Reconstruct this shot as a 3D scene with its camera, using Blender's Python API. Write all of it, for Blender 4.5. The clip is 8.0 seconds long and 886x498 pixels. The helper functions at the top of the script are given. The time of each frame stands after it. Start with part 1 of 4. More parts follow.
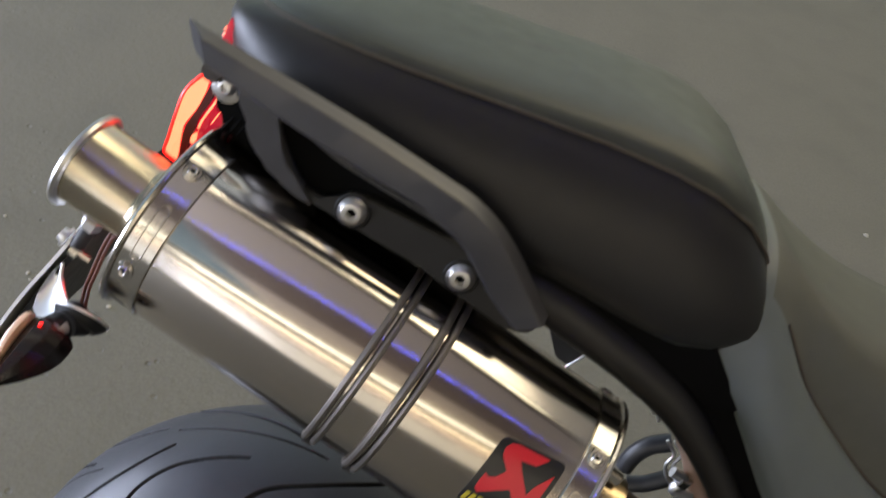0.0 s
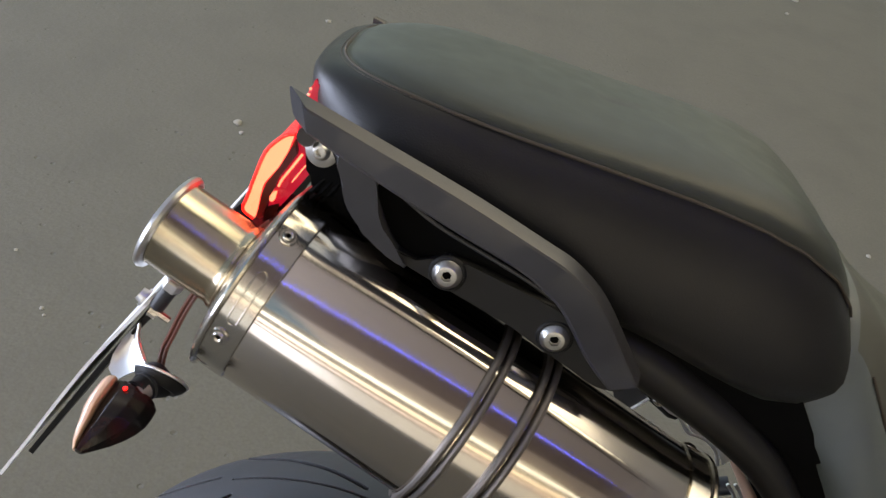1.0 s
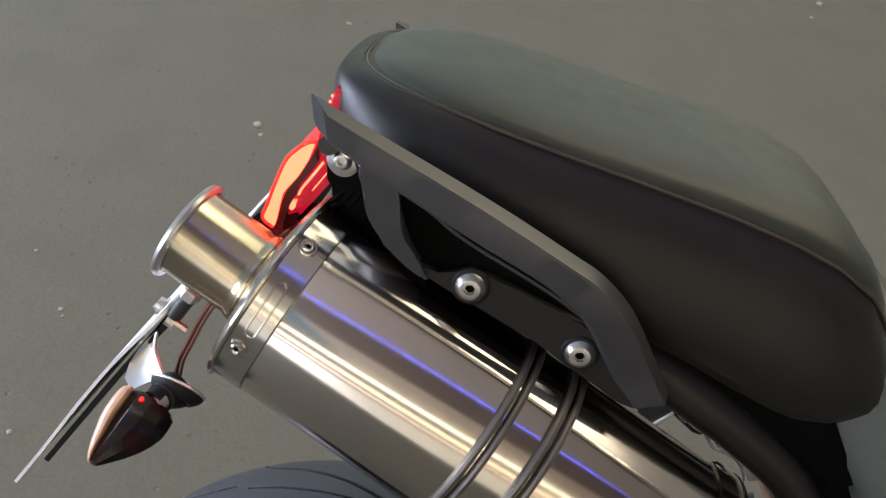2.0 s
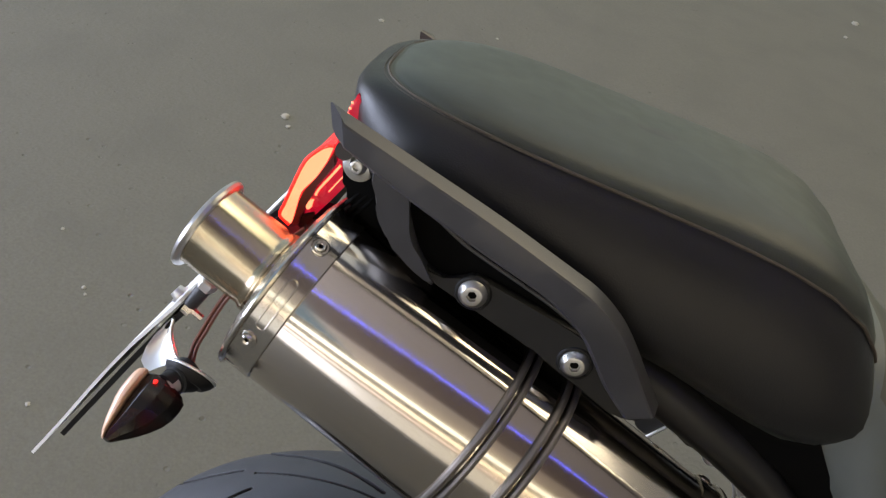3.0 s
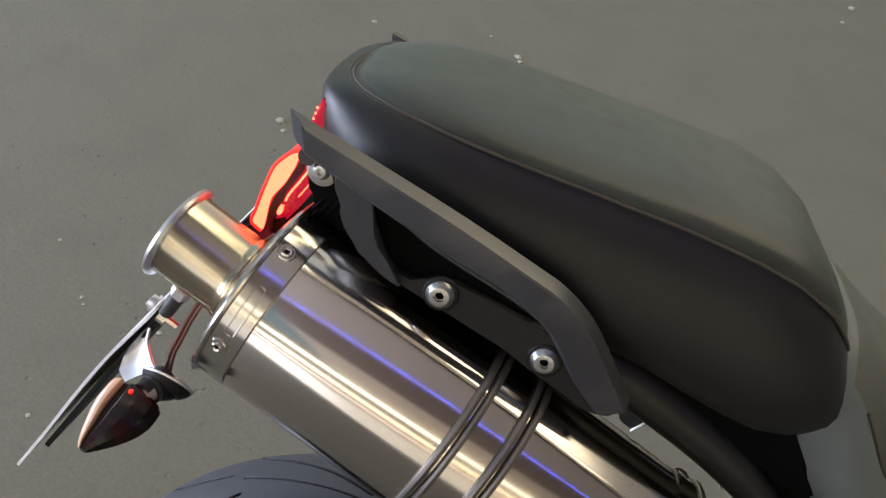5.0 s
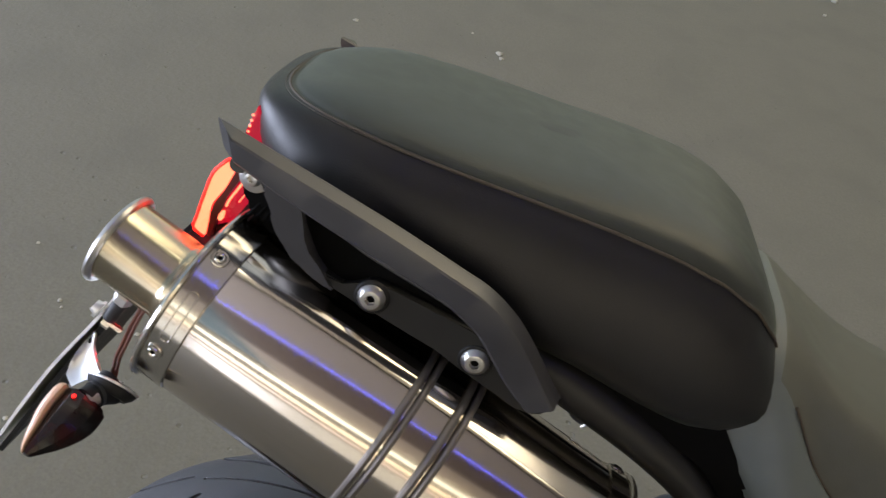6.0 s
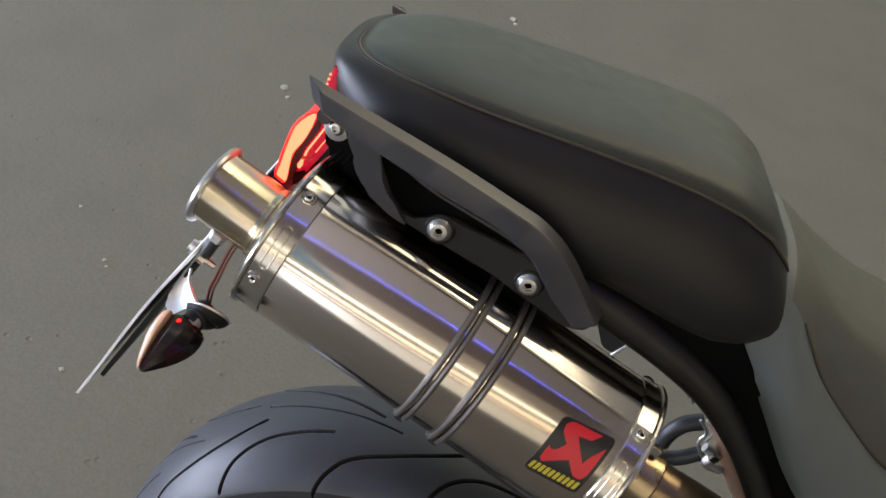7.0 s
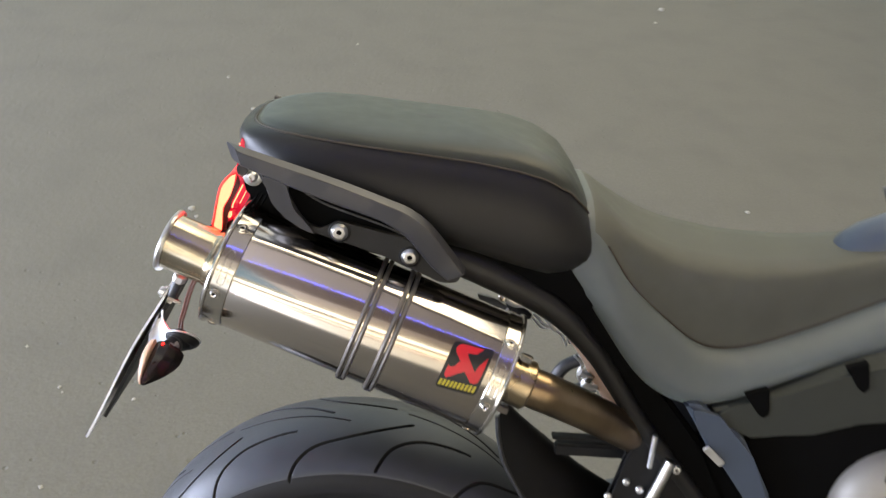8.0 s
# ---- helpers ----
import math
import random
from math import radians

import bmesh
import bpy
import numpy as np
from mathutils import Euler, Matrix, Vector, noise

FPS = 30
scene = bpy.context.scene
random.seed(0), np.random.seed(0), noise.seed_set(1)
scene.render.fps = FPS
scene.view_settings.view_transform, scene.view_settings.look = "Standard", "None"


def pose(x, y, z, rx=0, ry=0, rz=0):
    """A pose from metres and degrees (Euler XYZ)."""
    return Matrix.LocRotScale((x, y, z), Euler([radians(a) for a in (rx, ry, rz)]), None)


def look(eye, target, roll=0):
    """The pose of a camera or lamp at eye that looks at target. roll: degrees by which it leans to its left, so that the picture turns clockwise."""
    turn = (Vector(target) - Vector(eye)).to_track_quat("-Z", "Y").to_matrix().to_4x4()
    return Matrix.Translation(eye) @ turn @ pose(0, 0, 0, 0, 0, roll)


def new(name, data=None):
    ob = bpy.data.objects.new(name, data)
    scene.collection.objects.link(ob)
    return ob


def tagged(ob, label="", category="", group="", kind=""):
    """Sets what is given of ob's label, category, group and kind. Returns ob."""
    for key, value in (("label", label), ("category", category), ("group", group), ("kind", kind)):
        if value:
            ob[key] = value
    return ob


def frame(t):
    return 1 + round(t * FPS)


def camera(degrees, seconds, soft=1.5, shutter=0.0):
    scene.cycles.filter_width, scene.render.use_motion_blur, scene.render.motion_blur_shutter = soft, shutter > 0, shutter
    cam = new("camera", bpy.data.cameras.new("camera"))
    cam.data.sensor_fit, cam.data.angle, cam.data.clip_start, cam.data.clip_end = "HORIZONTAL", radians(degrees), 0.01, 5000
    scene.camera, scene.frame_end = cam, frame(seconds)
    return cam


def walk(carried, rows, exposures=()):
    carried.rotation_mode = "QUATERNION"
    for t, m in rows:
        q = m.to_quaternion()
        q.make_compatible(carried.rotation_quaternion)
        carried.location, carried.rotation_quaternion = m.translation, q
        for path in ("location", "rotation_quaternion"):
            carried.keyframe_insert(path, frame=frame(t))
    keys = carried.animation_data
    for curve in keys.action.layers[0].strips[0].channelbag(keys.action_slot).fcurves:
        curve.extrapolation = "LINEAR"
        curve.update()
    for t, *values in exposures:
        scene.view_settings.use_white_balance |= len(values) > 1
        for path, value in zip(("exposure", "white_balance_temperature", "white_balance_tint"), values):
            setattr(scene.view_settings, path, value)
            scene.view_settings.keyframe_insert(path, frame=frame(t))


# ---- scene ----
cam = camera(53.0, 8.0, soft=1.3, shutter=0.5)
PATH = [
    (0, (0.057, 0.041, 1.233), (0.005, 1.599, -0.021), 14.9),
    (0.3, (0.028, 0.033, 1.213), (0.003, 1.577, -0.059), 16.5),
    (0.5, (0.005, 0.041, 1.23), (-0.013, 1.595, -0.029), 16.2),
    (0.7, (-0.002, 0.045, 1.237), (-0.026, 1.626, 0.013), 15.4),
    (1, (-0.012, 0.045, 1.24), (-0.036, 1.63, 0.022), 14.9),
    (1.2, (-0.017, 0.046, 1.233), (-0.05, 1.634, 0.018), 14.7),
    (1.5, (-0.018, 0.066, 1.229), (-0.066, 1.65, 0.009), 14.0),
    (2.8, (-0.011, 0.041, 1.255), (-0.117, 1.612, 0.021), 16.4),
    (3, (-0.009, 0.045, 1.256), (-0.117, 1.612, 0.018), 16.8),
    (3.5, (-0.004, 0.047, 1.255), (-0.123, 1.605, 0.007), 16.7),
    (4, (0.008, 0.055, 1.26), (-0.114, 1.606, 0.003), 16.3),
    (5.3, (0.018, 0.05, 1.265), (-0.107, 1.612, 0.022), 14.0),
    (5.5, (0.026, 0.054, 1.268), (-0.1, 1.615, 0.024), 13.7),
    (6, (0.05, 0.054, 1.281), (-0.062, 1.611, 0.031), 14.2),
    (6.2, (0.059, 0.05, 1.279), (-0.07, 1.595, 0.015), 12.8),
    (6.3, (0.059, 0.046, 1.271), (-0.063, 1.558, -0.032), 13.6),
    (6.5, (0.052, 0.024, 1.289), (-0.065, 1.524, -0.028), 14.1),
    (6.8, (0.032, -0.009, 1.308), (-0.085, 1.494, -0.007), 13.9),
    (7, (0.027, -0.033, 1.313), (-0.08, 1.478, 0.007), 13.6),
    (7.1, (0.024, -0.05, 1.315), (-0.083, 1.48, 0.044), 13.0),
    (7.3, (0.027, -0.076, 1.331), (-0.068, 1.483, 0.082), 11.5),
    (7.5, (0.041, -0.115, 1.348), (-0.015, 1.49, 0.157), 8.3),
    (7.7, (0.066, -0.183, 1.368), (0.062, 1.452, 0.217), 6.9),
    (8, (0.077, -0.289, 1.391), (0.107, 1.378, 0.286), 4.2),
]
EXPOSURES = [(0, 0.57, 9050, -2), (5.5, 0.6, 9050, -2), (7.0, 0.58, 9050, -2), (7.5, 0.85, 9050, -2), (8.0, 1.13, 9050, -2)]
walk(cam, [(t, look(eye, target, roll)) for t, eye, target, roll in PATH], EXPOSURES)

# ---- light: an open yard at dusk, a broad sky and a weak, wide sun ----
world = bpy.data.worlds.new("sky")
scene.world = world
world.use_nodes = True
wn = world.node_tree.nodes
sky = wn.new("ShaderNodeTexSky")
sky.sky_type = "NISHITA"
sky.sun_disc = False
sky.sun_elevation, sky.sun_rotation = radians(57), radians(50)
sky.air_density, sky.dust_density, sky.ozone_density = 1.0, 2.5, 1.2
wn["Background"].inputs["Strength"].default_value = 0.15
world.node_tree.links.new(sky.outputs[0], wn["Background"].inputs["Color"])
sun = new("sun", bpy.data.lights.new("sun", "SUN"))
sun.data.energy, sun.data.angle, sun.data.color = 0.2, radians(40), (1.0, 0.95, 0.87)
sun.matrix_world = look((4 * math.sin(radians(50)), 4 * math.cos(radians(50)), 4 * math.tan(radians(57))), (0, 0, 0))

# unseen bluish fill lamp added for rear-facing surfaces; its gateway is invented
rear_fill_light = new("blue_rear_fill", bpy.data.lights.new("blue_rear_fill", "AREA"))
rear_fill_light.data.shape, rear_fill_light.data.size, rear_fill_light.data.size_y = "RECTANGLE", 7.0, 1.9
rear_fill_light.data.energy, rear_fill_light.data.color = 780, (0.48, 0.57, 1.0)
rear_fill_light.matrix_world = look((-5.85, 0.4, 1.05), (0, 0.3, 1.0))


# ---- materials ----
def material(name, base, rough=0.5, metal=0.0, vary=0.12, scale=40.0, bump=0.1, bump_scale=400.0, depth=0.0005, coat=0.0,
             rough_vary=0.1, sheen=0.0, stain=None, stain_scale=6.0, stain_amount=0.4, aniso=0.0, specular=0.5):
    """A surface with a fine grain and broader stains, in metres of object space."""
    m = bpy.data.materials.new(name)
    m.use_nodes = True
    n, k = m.node_tree.nodes, m.node_tree.links
    b = n["Principled BSDF"]
    tc = n.new("ShaderNodeTexCoord")
    na = n.new("ShaderNodeTexNoise")
    na.inputs["Scale"].default_value, na.inputs["Detail"].default_value = scale, 6
    k.new(tc.outputs["Object"], na.inputs["Vector"])
    mix = n.new("ShaderNodeMix")
    mix.data_type = "RGBA"
    mix.inputs[6].default_value = (*[c * (1 - vary) for c in base], 1)
    mix.inputs[7].default_value = (*[min(1, c * (1 + vary)) for c in base], 1)
    k.new(na.outputs["Fac"], mix.inputs[0])
    colour = mix.outputs[2]
    if stain:
        ns = n.new("ShaderNodeTexNoise")
        ns.inputs["Scale"].default_value, ns.inputs["Detail"].default_value = stain_scale, 5
        k.new(tc.outputs["Object"], ns.inputs["Vector"])
        ramp = n.new("ShaderNodeMapRange")
        ramp.inputs[1].default_value, ramp.inputs[2].default_value = 0.45, 0.7
        ramp.inputs[3].default_value, ramp.inputs[4].default_value = 0.0, stain_amount
        k.new(ns.outputs["Fac"], ramp.inputs[0])
        mx = n.new("ShaderNodeMix")
        mx.data_type = "RGBA"
        mx.inputs[7].default_value = (*stain, 1)
        k.new(colour, mx.inputs[6])
        k.new(ramp.outputs[0], mx.inputs[0])
        colour = mx.outputs[2]
    k.new(colour, b.inputs["Base Color"])
    rr = n.new("ShaderNodeMapRange")
    rr.inputs[3].default_value, rr.inputs[4].default_value = max(0.02, rough - rough_vary), min(1, rough + rough_vary)
    k.new(na.outputs["Fac"], rr.inputs[0])
    k.new(rr.outputs[0], b.inputs["Roughness"])
    b.inputs["Metallic"].default_value = metal
    b.inputs["Coat Weight"].default_value = coat
    b.inputs["Specular IOR Level"].default_value = specular
    b.inputs["Sheen Weight"].default_value, b.inputs["Sheen Roughness"].default_value = sheen, 0.45
    b.inputs["Sheen Tint"].default_value = (0.82, 1.0, 0.85, 1)
    if bump:
        nb = n.new("ShaderNodeTexNoise")
        nb.inputs["Scale"].default_value, nb.inputs["Detail"].default_value = bump_scale, 3
        k.new(tc.outputs["Object"], nb.inputs["Vector"])
        bp = n.new("ShaderNodeBump")
        bp.inputs["Strength"].default_value, bp.inputs["Distance"].default_value = bump, depth
        k.new(nb.outputs["Fac"], bp.inputs["Height"])
        k.new(bp.outputs[0], b.inputs["Normal"])
    if aniso:
        b.inputs["Anisotropic"].default_value = aniso
        tg = n.new("ShaderNodeTangent")
        tg.direction_type, tg.axis = "RADIAL", "Z"
        b.inputs["Anisotropic Rotation"].default_value = 0.25
        k.new(tg.outputs[0], b.inputs["Tangent"])
    return m


def glowing(name, colour, strength, base):
    m = material(name, base, 0.25, bump=0, coat=0.5)
    b = m.node_tree.nodes["Principled BSDF"]
    b.inputs["Emission Color"].default_value = (*colour, 1)
    b.inputs["Emission Strength"].default_value = strength
    return m


def asphalt_surface():
    """Weathered asphalt: broad stains, fine grit, worn lumps and sparse small pits."""
    m = material("asphalt", (0.115, 0.113, 0.098), 0.85, vary=0.24, scale=150, bump=0, stain=(0.093, 0.093, 0.082), stain_scale=5.0, stain_amount=0.5, rough_vary=0.06)
    n, k = m.node_tree.nodes, m.node_tree.links
    b = n["Principled BSDF"]
    tc = n.new("ShaderNodeTexCoord")
    lumps = n.new("ShaderNodeTexNoise")
    lumps.inputs["Scale"].default_value, lumps.inputs["Detail"].default_value, lumps.inputs["Roughness"].default_value = 45, 5, 0.6
    cells = n.new("ShaderNodeTexVoronoi")
    cells.inputs["Scale"].default_value = 26
    pit = n.new("ShaderNodeMapRange")
    pit.inputs[1].default_value, pit.inputs[2].default_value, pit.inputs[3].default_value, pit.inputs[4].default_value = 0.04, 0.15, 0.0, 1.0
    some = n.new("ShaderNodeTexNoise")
    some.inputs["Scale"].default_value = 7
    rare = n.new("ShaderNodeMapRange")
    rare.inputs[1].default_value, rare.inputs[2].default_value, rare.inputs[3].default_value, rare.inputs[4].default_value = 0.5, 0.62, 1.0, 0.0
    for q in (lumps, cells, some):
        k.new(tc.outputs["Object"], q.inputs["Vector"])
    k.new(cells.outputs["Distance"], pit.inputs[0])
    k.new(some.outputs["Fac"], rare.inputs[0])
    keep = n.new("ShaderNodeMath")
    keep.operation = "MAXIMUM"
    k.new(pit.outputs[0], keep.inputs[0])
    k.new(rare.outputs[0], keep.inputs[1])
    total = n.new("ShaderNodeMath")
    total.operation = "MULTIPLY_ADD"
    total.inputs[1].default_value = 0.7
    k.new(lumps.outputs["Fac"], total.inputs[0])
    k.new(keep.outputs[0], total.inputs[2])
    bp = n.new("ShaderNodeBump")
    bp.inputs["Strength"].default_value, bp.inputs["Distance"].default_value = 0.8, 0.005
    k.new(total.outputs[0], bp.inputs["Height"])
    k.new(bp.outputs[0], b.inputs["Normal"])
    return m


ASPHALT = asphalt_surface()
# Dark side and lighter top: mostly overhead light put into the colours.
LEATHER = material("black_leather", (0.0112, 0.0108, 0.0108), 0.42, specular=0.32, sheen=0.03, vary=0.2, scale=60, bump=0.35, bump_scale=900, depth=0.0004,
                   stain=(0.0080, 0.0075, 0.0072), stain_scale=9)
TOP_LEATHER = material("lit_top_leather", (0.0300, 0.0345, 0.0292), 0.47, specular=0.34, sheen=0.06, vary=0.2, scale=60, bump=0.35, bump_scale=900, depth=0.0004,
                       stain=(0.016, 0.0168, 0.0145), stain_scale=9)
# Flank leather is bluer: the rear light's blue is put into its colour.
GREY_LEATHER = material("blue_lit_grey_leather", (0.088, 0.103, 0.104), 0.52, specular=0.4, sheen=0.12, vary=0.12, scale=50, bump=0.35, bump_scale=900, depth=0.0004,
                        stain=(0.080, 0.088, 0.088), stain_scale=7)
OLIVE_LEATHER = material("olive_grey_leather", (0.080, 0.082, 0.070), 0.6, specular=0.22, sheen=0.05, vary=0.14, scale=50, bump=0.35, bump_scale=900, depth=0.0004,
                         stain=(0.050, 0.050, 0.043), stain_scale=7)
TITANIUM = material("brushed_titanium", (0.62, 0.555, 0.485), 0.125, 1.0, vary=0.06, scale=25, bump=0, rough_vary=0.02, aniso=0.96)
STEEL = material("polished_steel", (0.62, 0.58, 0.52), 0.2, 1.0, vary=0.08, scale=60, bump=0.05, rough_vary=0.08)
BAND = material("bright_band", (0.60, 0.56, 0.50), 0.17, 1.0, vary=0.06, scale=40, bump=0, rough_vary=0.04, aniso=0.9)
CASE = material("cast_case", (0.25, 0.232, 0.205), 0.5, 0.3, vary=0.15, scale=60, bump=0.2, bump_scale=600)
SOFFIT = material("pale_boards", (0.56, 0.49, 0.43), 0.7, vary=0.2, scale=14, bump=0.2, bump_scale=90)
DARK_BOARDS = material("dark_boards", (0.20, 0.155, 0.135), 0.7, vary=0.2, scale=14, bump=0.2, bump_scale=90)
PLASTER = material("render_coat", (0.25, 0.225, 0.195), 0.85, vary=0.1, scale=12, bump=0.3, bump_scale=120, depth=0.002)
GOLDEN = material("heat_tinted_steel", (0.50, 0.435, 0.325), 0.24, 1.0, vary=0.10, scale=30, bump=0, rough_vary=0.05, aniso=0.9, stain=(0.42, 0.28, 0.14), stain_scale=14)
GOLDEN_DARK = material("bronzed_steel", (0.36, 0.28, 0.18), 0.28, 1.0, vary=0.15, scale=30, bump=0, stain=(0.24, 0.15, 0.08), stain_scale=14)
BLACK_PAINT = material("black_satin_paint", (0.033, 0.034, 0.037), 0.38, specular=0.42, vary=0.2, scale=80, bump=0.15, bump_scale=1200, depth=0.0003)
RAIL_PAINT = material("worn_rail_paint", (0.029, 0.029, 0.033), 0.36, specular=0.55, vary=0.2, scale=80, bump=0.2, bump_scale=1200, depth=0.0003)
SATIN_BLACK = material("black_cast_paint", (0.012, 0.0118, 0.0115), 0.42, specular=0.35, vary=0.2, scale=80, bump=0.15, bump_scale=1200, depth=0.0003)
BLACK_PLASTIC = material("black_plastic", (0.006, 0.006, 0.0065), 0.55, specular=0.3, vary=0.2, scale=90, bump=0.3, bump_scale=1500, depth=0.0003)
# Near-black for dark parts, and for shade put into recesses and gaps.
MATT_BLACK = material("matt_and_shade_black", (0.003, 0.003, 0.003), 0.85, specular=0.05, vary=0.3, scale=60, bump=0.2, bump_scale=500)
PIPE = material("scorched_steel", (0.33, 0.245, 0.155), 0.32, 1.0, vary=0.15, scale=30, bump=0, stain=(0.16, 0.10, 0.06), stain_scale=16, stain_amount=0.7)
RUBBER = material("tyre_rubber", (0.048, 0.052, 0.060), 0.40, specular=0.38, vary=0.12, scale=45, bump=0.4, bump_scale=700, depth=0.0005,
                  stain=(0.036, 0.037, 0.039), stain_scale=9)
# Blacker than the worn tread; part of that is shade put into the colour.
SIDEWALL = material("sidewall_rubber", (0.016, 0.016, 0.017), 0.55, specular=0.22, vary=0.15, scale=45, bump=0.3, bump_scale=700, depth=0.0004)
# Same tyre rubber, with the grooves' shade put into its colour.
GROOVE_SHADE = material("groove_shade_rubber", (0.008, 0.008, 0.008), 0.8, bump=0)
WIRE = material("dark_spring_wire", (0.20, 0.18, 0.165), 0.5, 0.9, vary=0.2, scale=60, bump=0.1)
SILVER = material("bare_aluminium", (0.74, 0.74, 0.74), 0.42, 1.0, vary=0.1, scale=60, bump=0.1)
BOLT = material("zinc_bolt", (0.52, 0.51, 0.49), 0.34, 1.0, vary=0.12, scale=120, bump=0.05)
COPPER = material("copper_shield", (0.66, 0.45, 0.34), 0.36, 0.6, vary=0.2, scale=40, bump=0.2)
RED_LENS = glowing("red_tail_lens", (1.0, 0.0, 0.09), 0.17, (0.34, 0.003, 0.016))
LENS_RED = glowing("lit_red_lens_body", (1.0, 0.015, 0.035), 1.3, (0.5, 0.01, 0.01))
# Added red emission that imitates the tail lamp's spill.
SPILL_GLOW = glowing("red_spill_glow", (1.0, 0.02, 0.05), 40.0, (0.5, 0.01, 0.01))
SHROUD = material("dark_red_shroud", (0.06, 0.004, 0.006), 0.35, bump=0)
LED = glowing("lit_red_led", (1.0, 0.215, 0.145), 1.8, (0.6, 0.05, 0.03))
WHITE_GLOW = glowing("white_lamp", (0.97, 0.97, 1.0), 2.0, (0.8, 0.8, 0.8))
WARM_GLOW = glowing("warm_lamp", (1.0, 0.84, 0.66), 1.6, (0.8, 0.8, 0.8))
PINK_GLOW = glowing("pink_lamp", (1.0, 0.70, 0.58), 1.0, (0.8, 0.8, 0.8))
SHOP_GLOW = glowing("lit_shop_window", (1.0, 0.93, 0.86), 0.42, (0.5, 0.5, 0.5))
EDGE_GLOW = glowing("white_tube", (0.98, 0.98, 1.0), 5.0, (0.8, 0.8, 0.8))
BLUE_GLOW = glowing("blue_lamp", (0.04, 0.07, 1.0), 12.5, (0.2, 0.2, 0.8))
SMOKED = material("smoked_lens", (0.007, 0.006, 0.006), 0.2, bump=0, specular=0.3, stain=(0.04, 0.004, 0.004), stain_scale=50, stain_amount=0.7)
CLEAR = material("clear_plastic", (0.30, 0.26, 0.25), 0.12, bump=0, coat=0.6)
RED_SPOT = glowing("red_glint", (1.0, 0.01, 0.015), 2.5, (0.5, 0.01, 0.01))
AMBER = material("amber_edge", (0.78, 0.48, 0.33), 0.3, bump=0, coat=0.5)
PLATE_WHITE = material("plate_sheet", (0.85, 0.85, 0.85), 0.35, vary=0.08, scale=40)
LABEL_BLACK = material("label_black", (0.008, 0.008, 0.008), 0.35, bump=0)
LABEL_RED = material("label_red", (0.55, 0.012, 0.025), 0.35, bump=0)
LABEL_YELLOW = material("label_yellow", (0.46, 0.37, 0.04), 0.4, bump=0)
COVER = material("olive_grey_plastic", (0.034, 0.037, 0.032), 0.55, specular=0.25, vary=0.12, scale=40, bump=0.2, bump_scale=900, depth=0.0003)
BLUE_PLASTIC = material("blue_grey_panel", (0.052, 0.068, 0.095), 0.4, vary=0.08, scale=30, bump=0.1, bump_scale=900)
THREAD = material("seam_thread", (0.045, 0.036, 0.028), 0.7, bump=0)
DARK_THREAD = material("dark_seam_thread", (0.048, 0.037, 0.027), 0.7, bump=0)
CABLE = material("cable_sheath", (0.14, 0.05, 0.032), 0.45, bump=0)
WHITE_PAINT = material("white_enamel", (0.75, 0.74, 0.70), 0.4, bump=0)
STONE = material("pale_stone", (0.31, 0.30, 0.265), 0.8, vary=0.2, scale=90, bump=0.4, bump_scale=300)

# ---- mesh helpers ----
ORIGIN = {}


def finish(bm, name, mat, angle=38):
    bm.normal_update()
    bmesh.ops.recalc_face_normals(bm, faces=bm.faces)
    for f in bm.faces:
        f.smooth = True
    for e in bm.edges:
        if len(e.link_faces) == 2 and e.calc_face_angle(0) > radians(angle):
            e.smooth = False
    me = bpy.data.meshes.new(name)
    bm.to_mesh(me)
    bm.free()
    me.materials.append(mat)
    return me


def part(name, bm, mat, parent=None, label="", angle=38, pose_in=None):
    """Link a bmesh as one mesh under a thing or part; its points are given in the thing's own axes."""
    if pose_in is None:
        pts = [v.co for v in bm.verts]
        c = Vector([(min(p[i] for p in pts) + max(p[i] for p in pts)) / 2 for i in range(3)])
        bmesh.ops.translate(bm, verts=bm.verts, vec=-c)
    ob = new(name, finish(bm, name, mat, angle))
    ob.parent = parent
    if pose_in is None:
        ob.location = c - ORIGIN.get(parent, Vector())
        ORIGIN[ob] = c
    else:
        ob.matrix_basis = Matrix.Translation(-ORIGIN.get(parent, Vector())) @ pose_in
        ORIGIN[ob] = Vector()
    if label:
        tagged(ob, label)
    return ob


def loft(rings, closed=True, caps=True, bm=None):
    bm = bm or bmesh.new()
    rows = [[bm.verts.new(p) for p in r] for r in rings]
    n = len(rows[0])
    for a, b in zip(rows, rows[1:]):
        for i in range(n if closed else n - 1):
            j = (i + 1) % n
            bm.faces.new((a[i], a[j], b[j], b[i]))
    if caps and closed:
        bm.faces.new(rows[0])
        bm.faces.new(rows[-1])
    return bm


def smooth_path(points, steps=6):
    """A Catmull-Rom line through the points."""
    p = [Vector(q) for q in points]
    p = [2 * p[0] - p[1]] + p + [2 * p[-1] - p[-2]]
    out = []
    for i in range(1, len(p) - 2):
        for s in range(steps):
            t = s / steps
            a, b, c, d = p[i - 1:i + 3]
            out.append(0.5 * (2 * b + (c - a) * t + (2 * a - 5 * b + 4 * c - d) * t * t + (3 * b - a - 3 * c + d) * t ** 3))
    return out + [p[-2]]


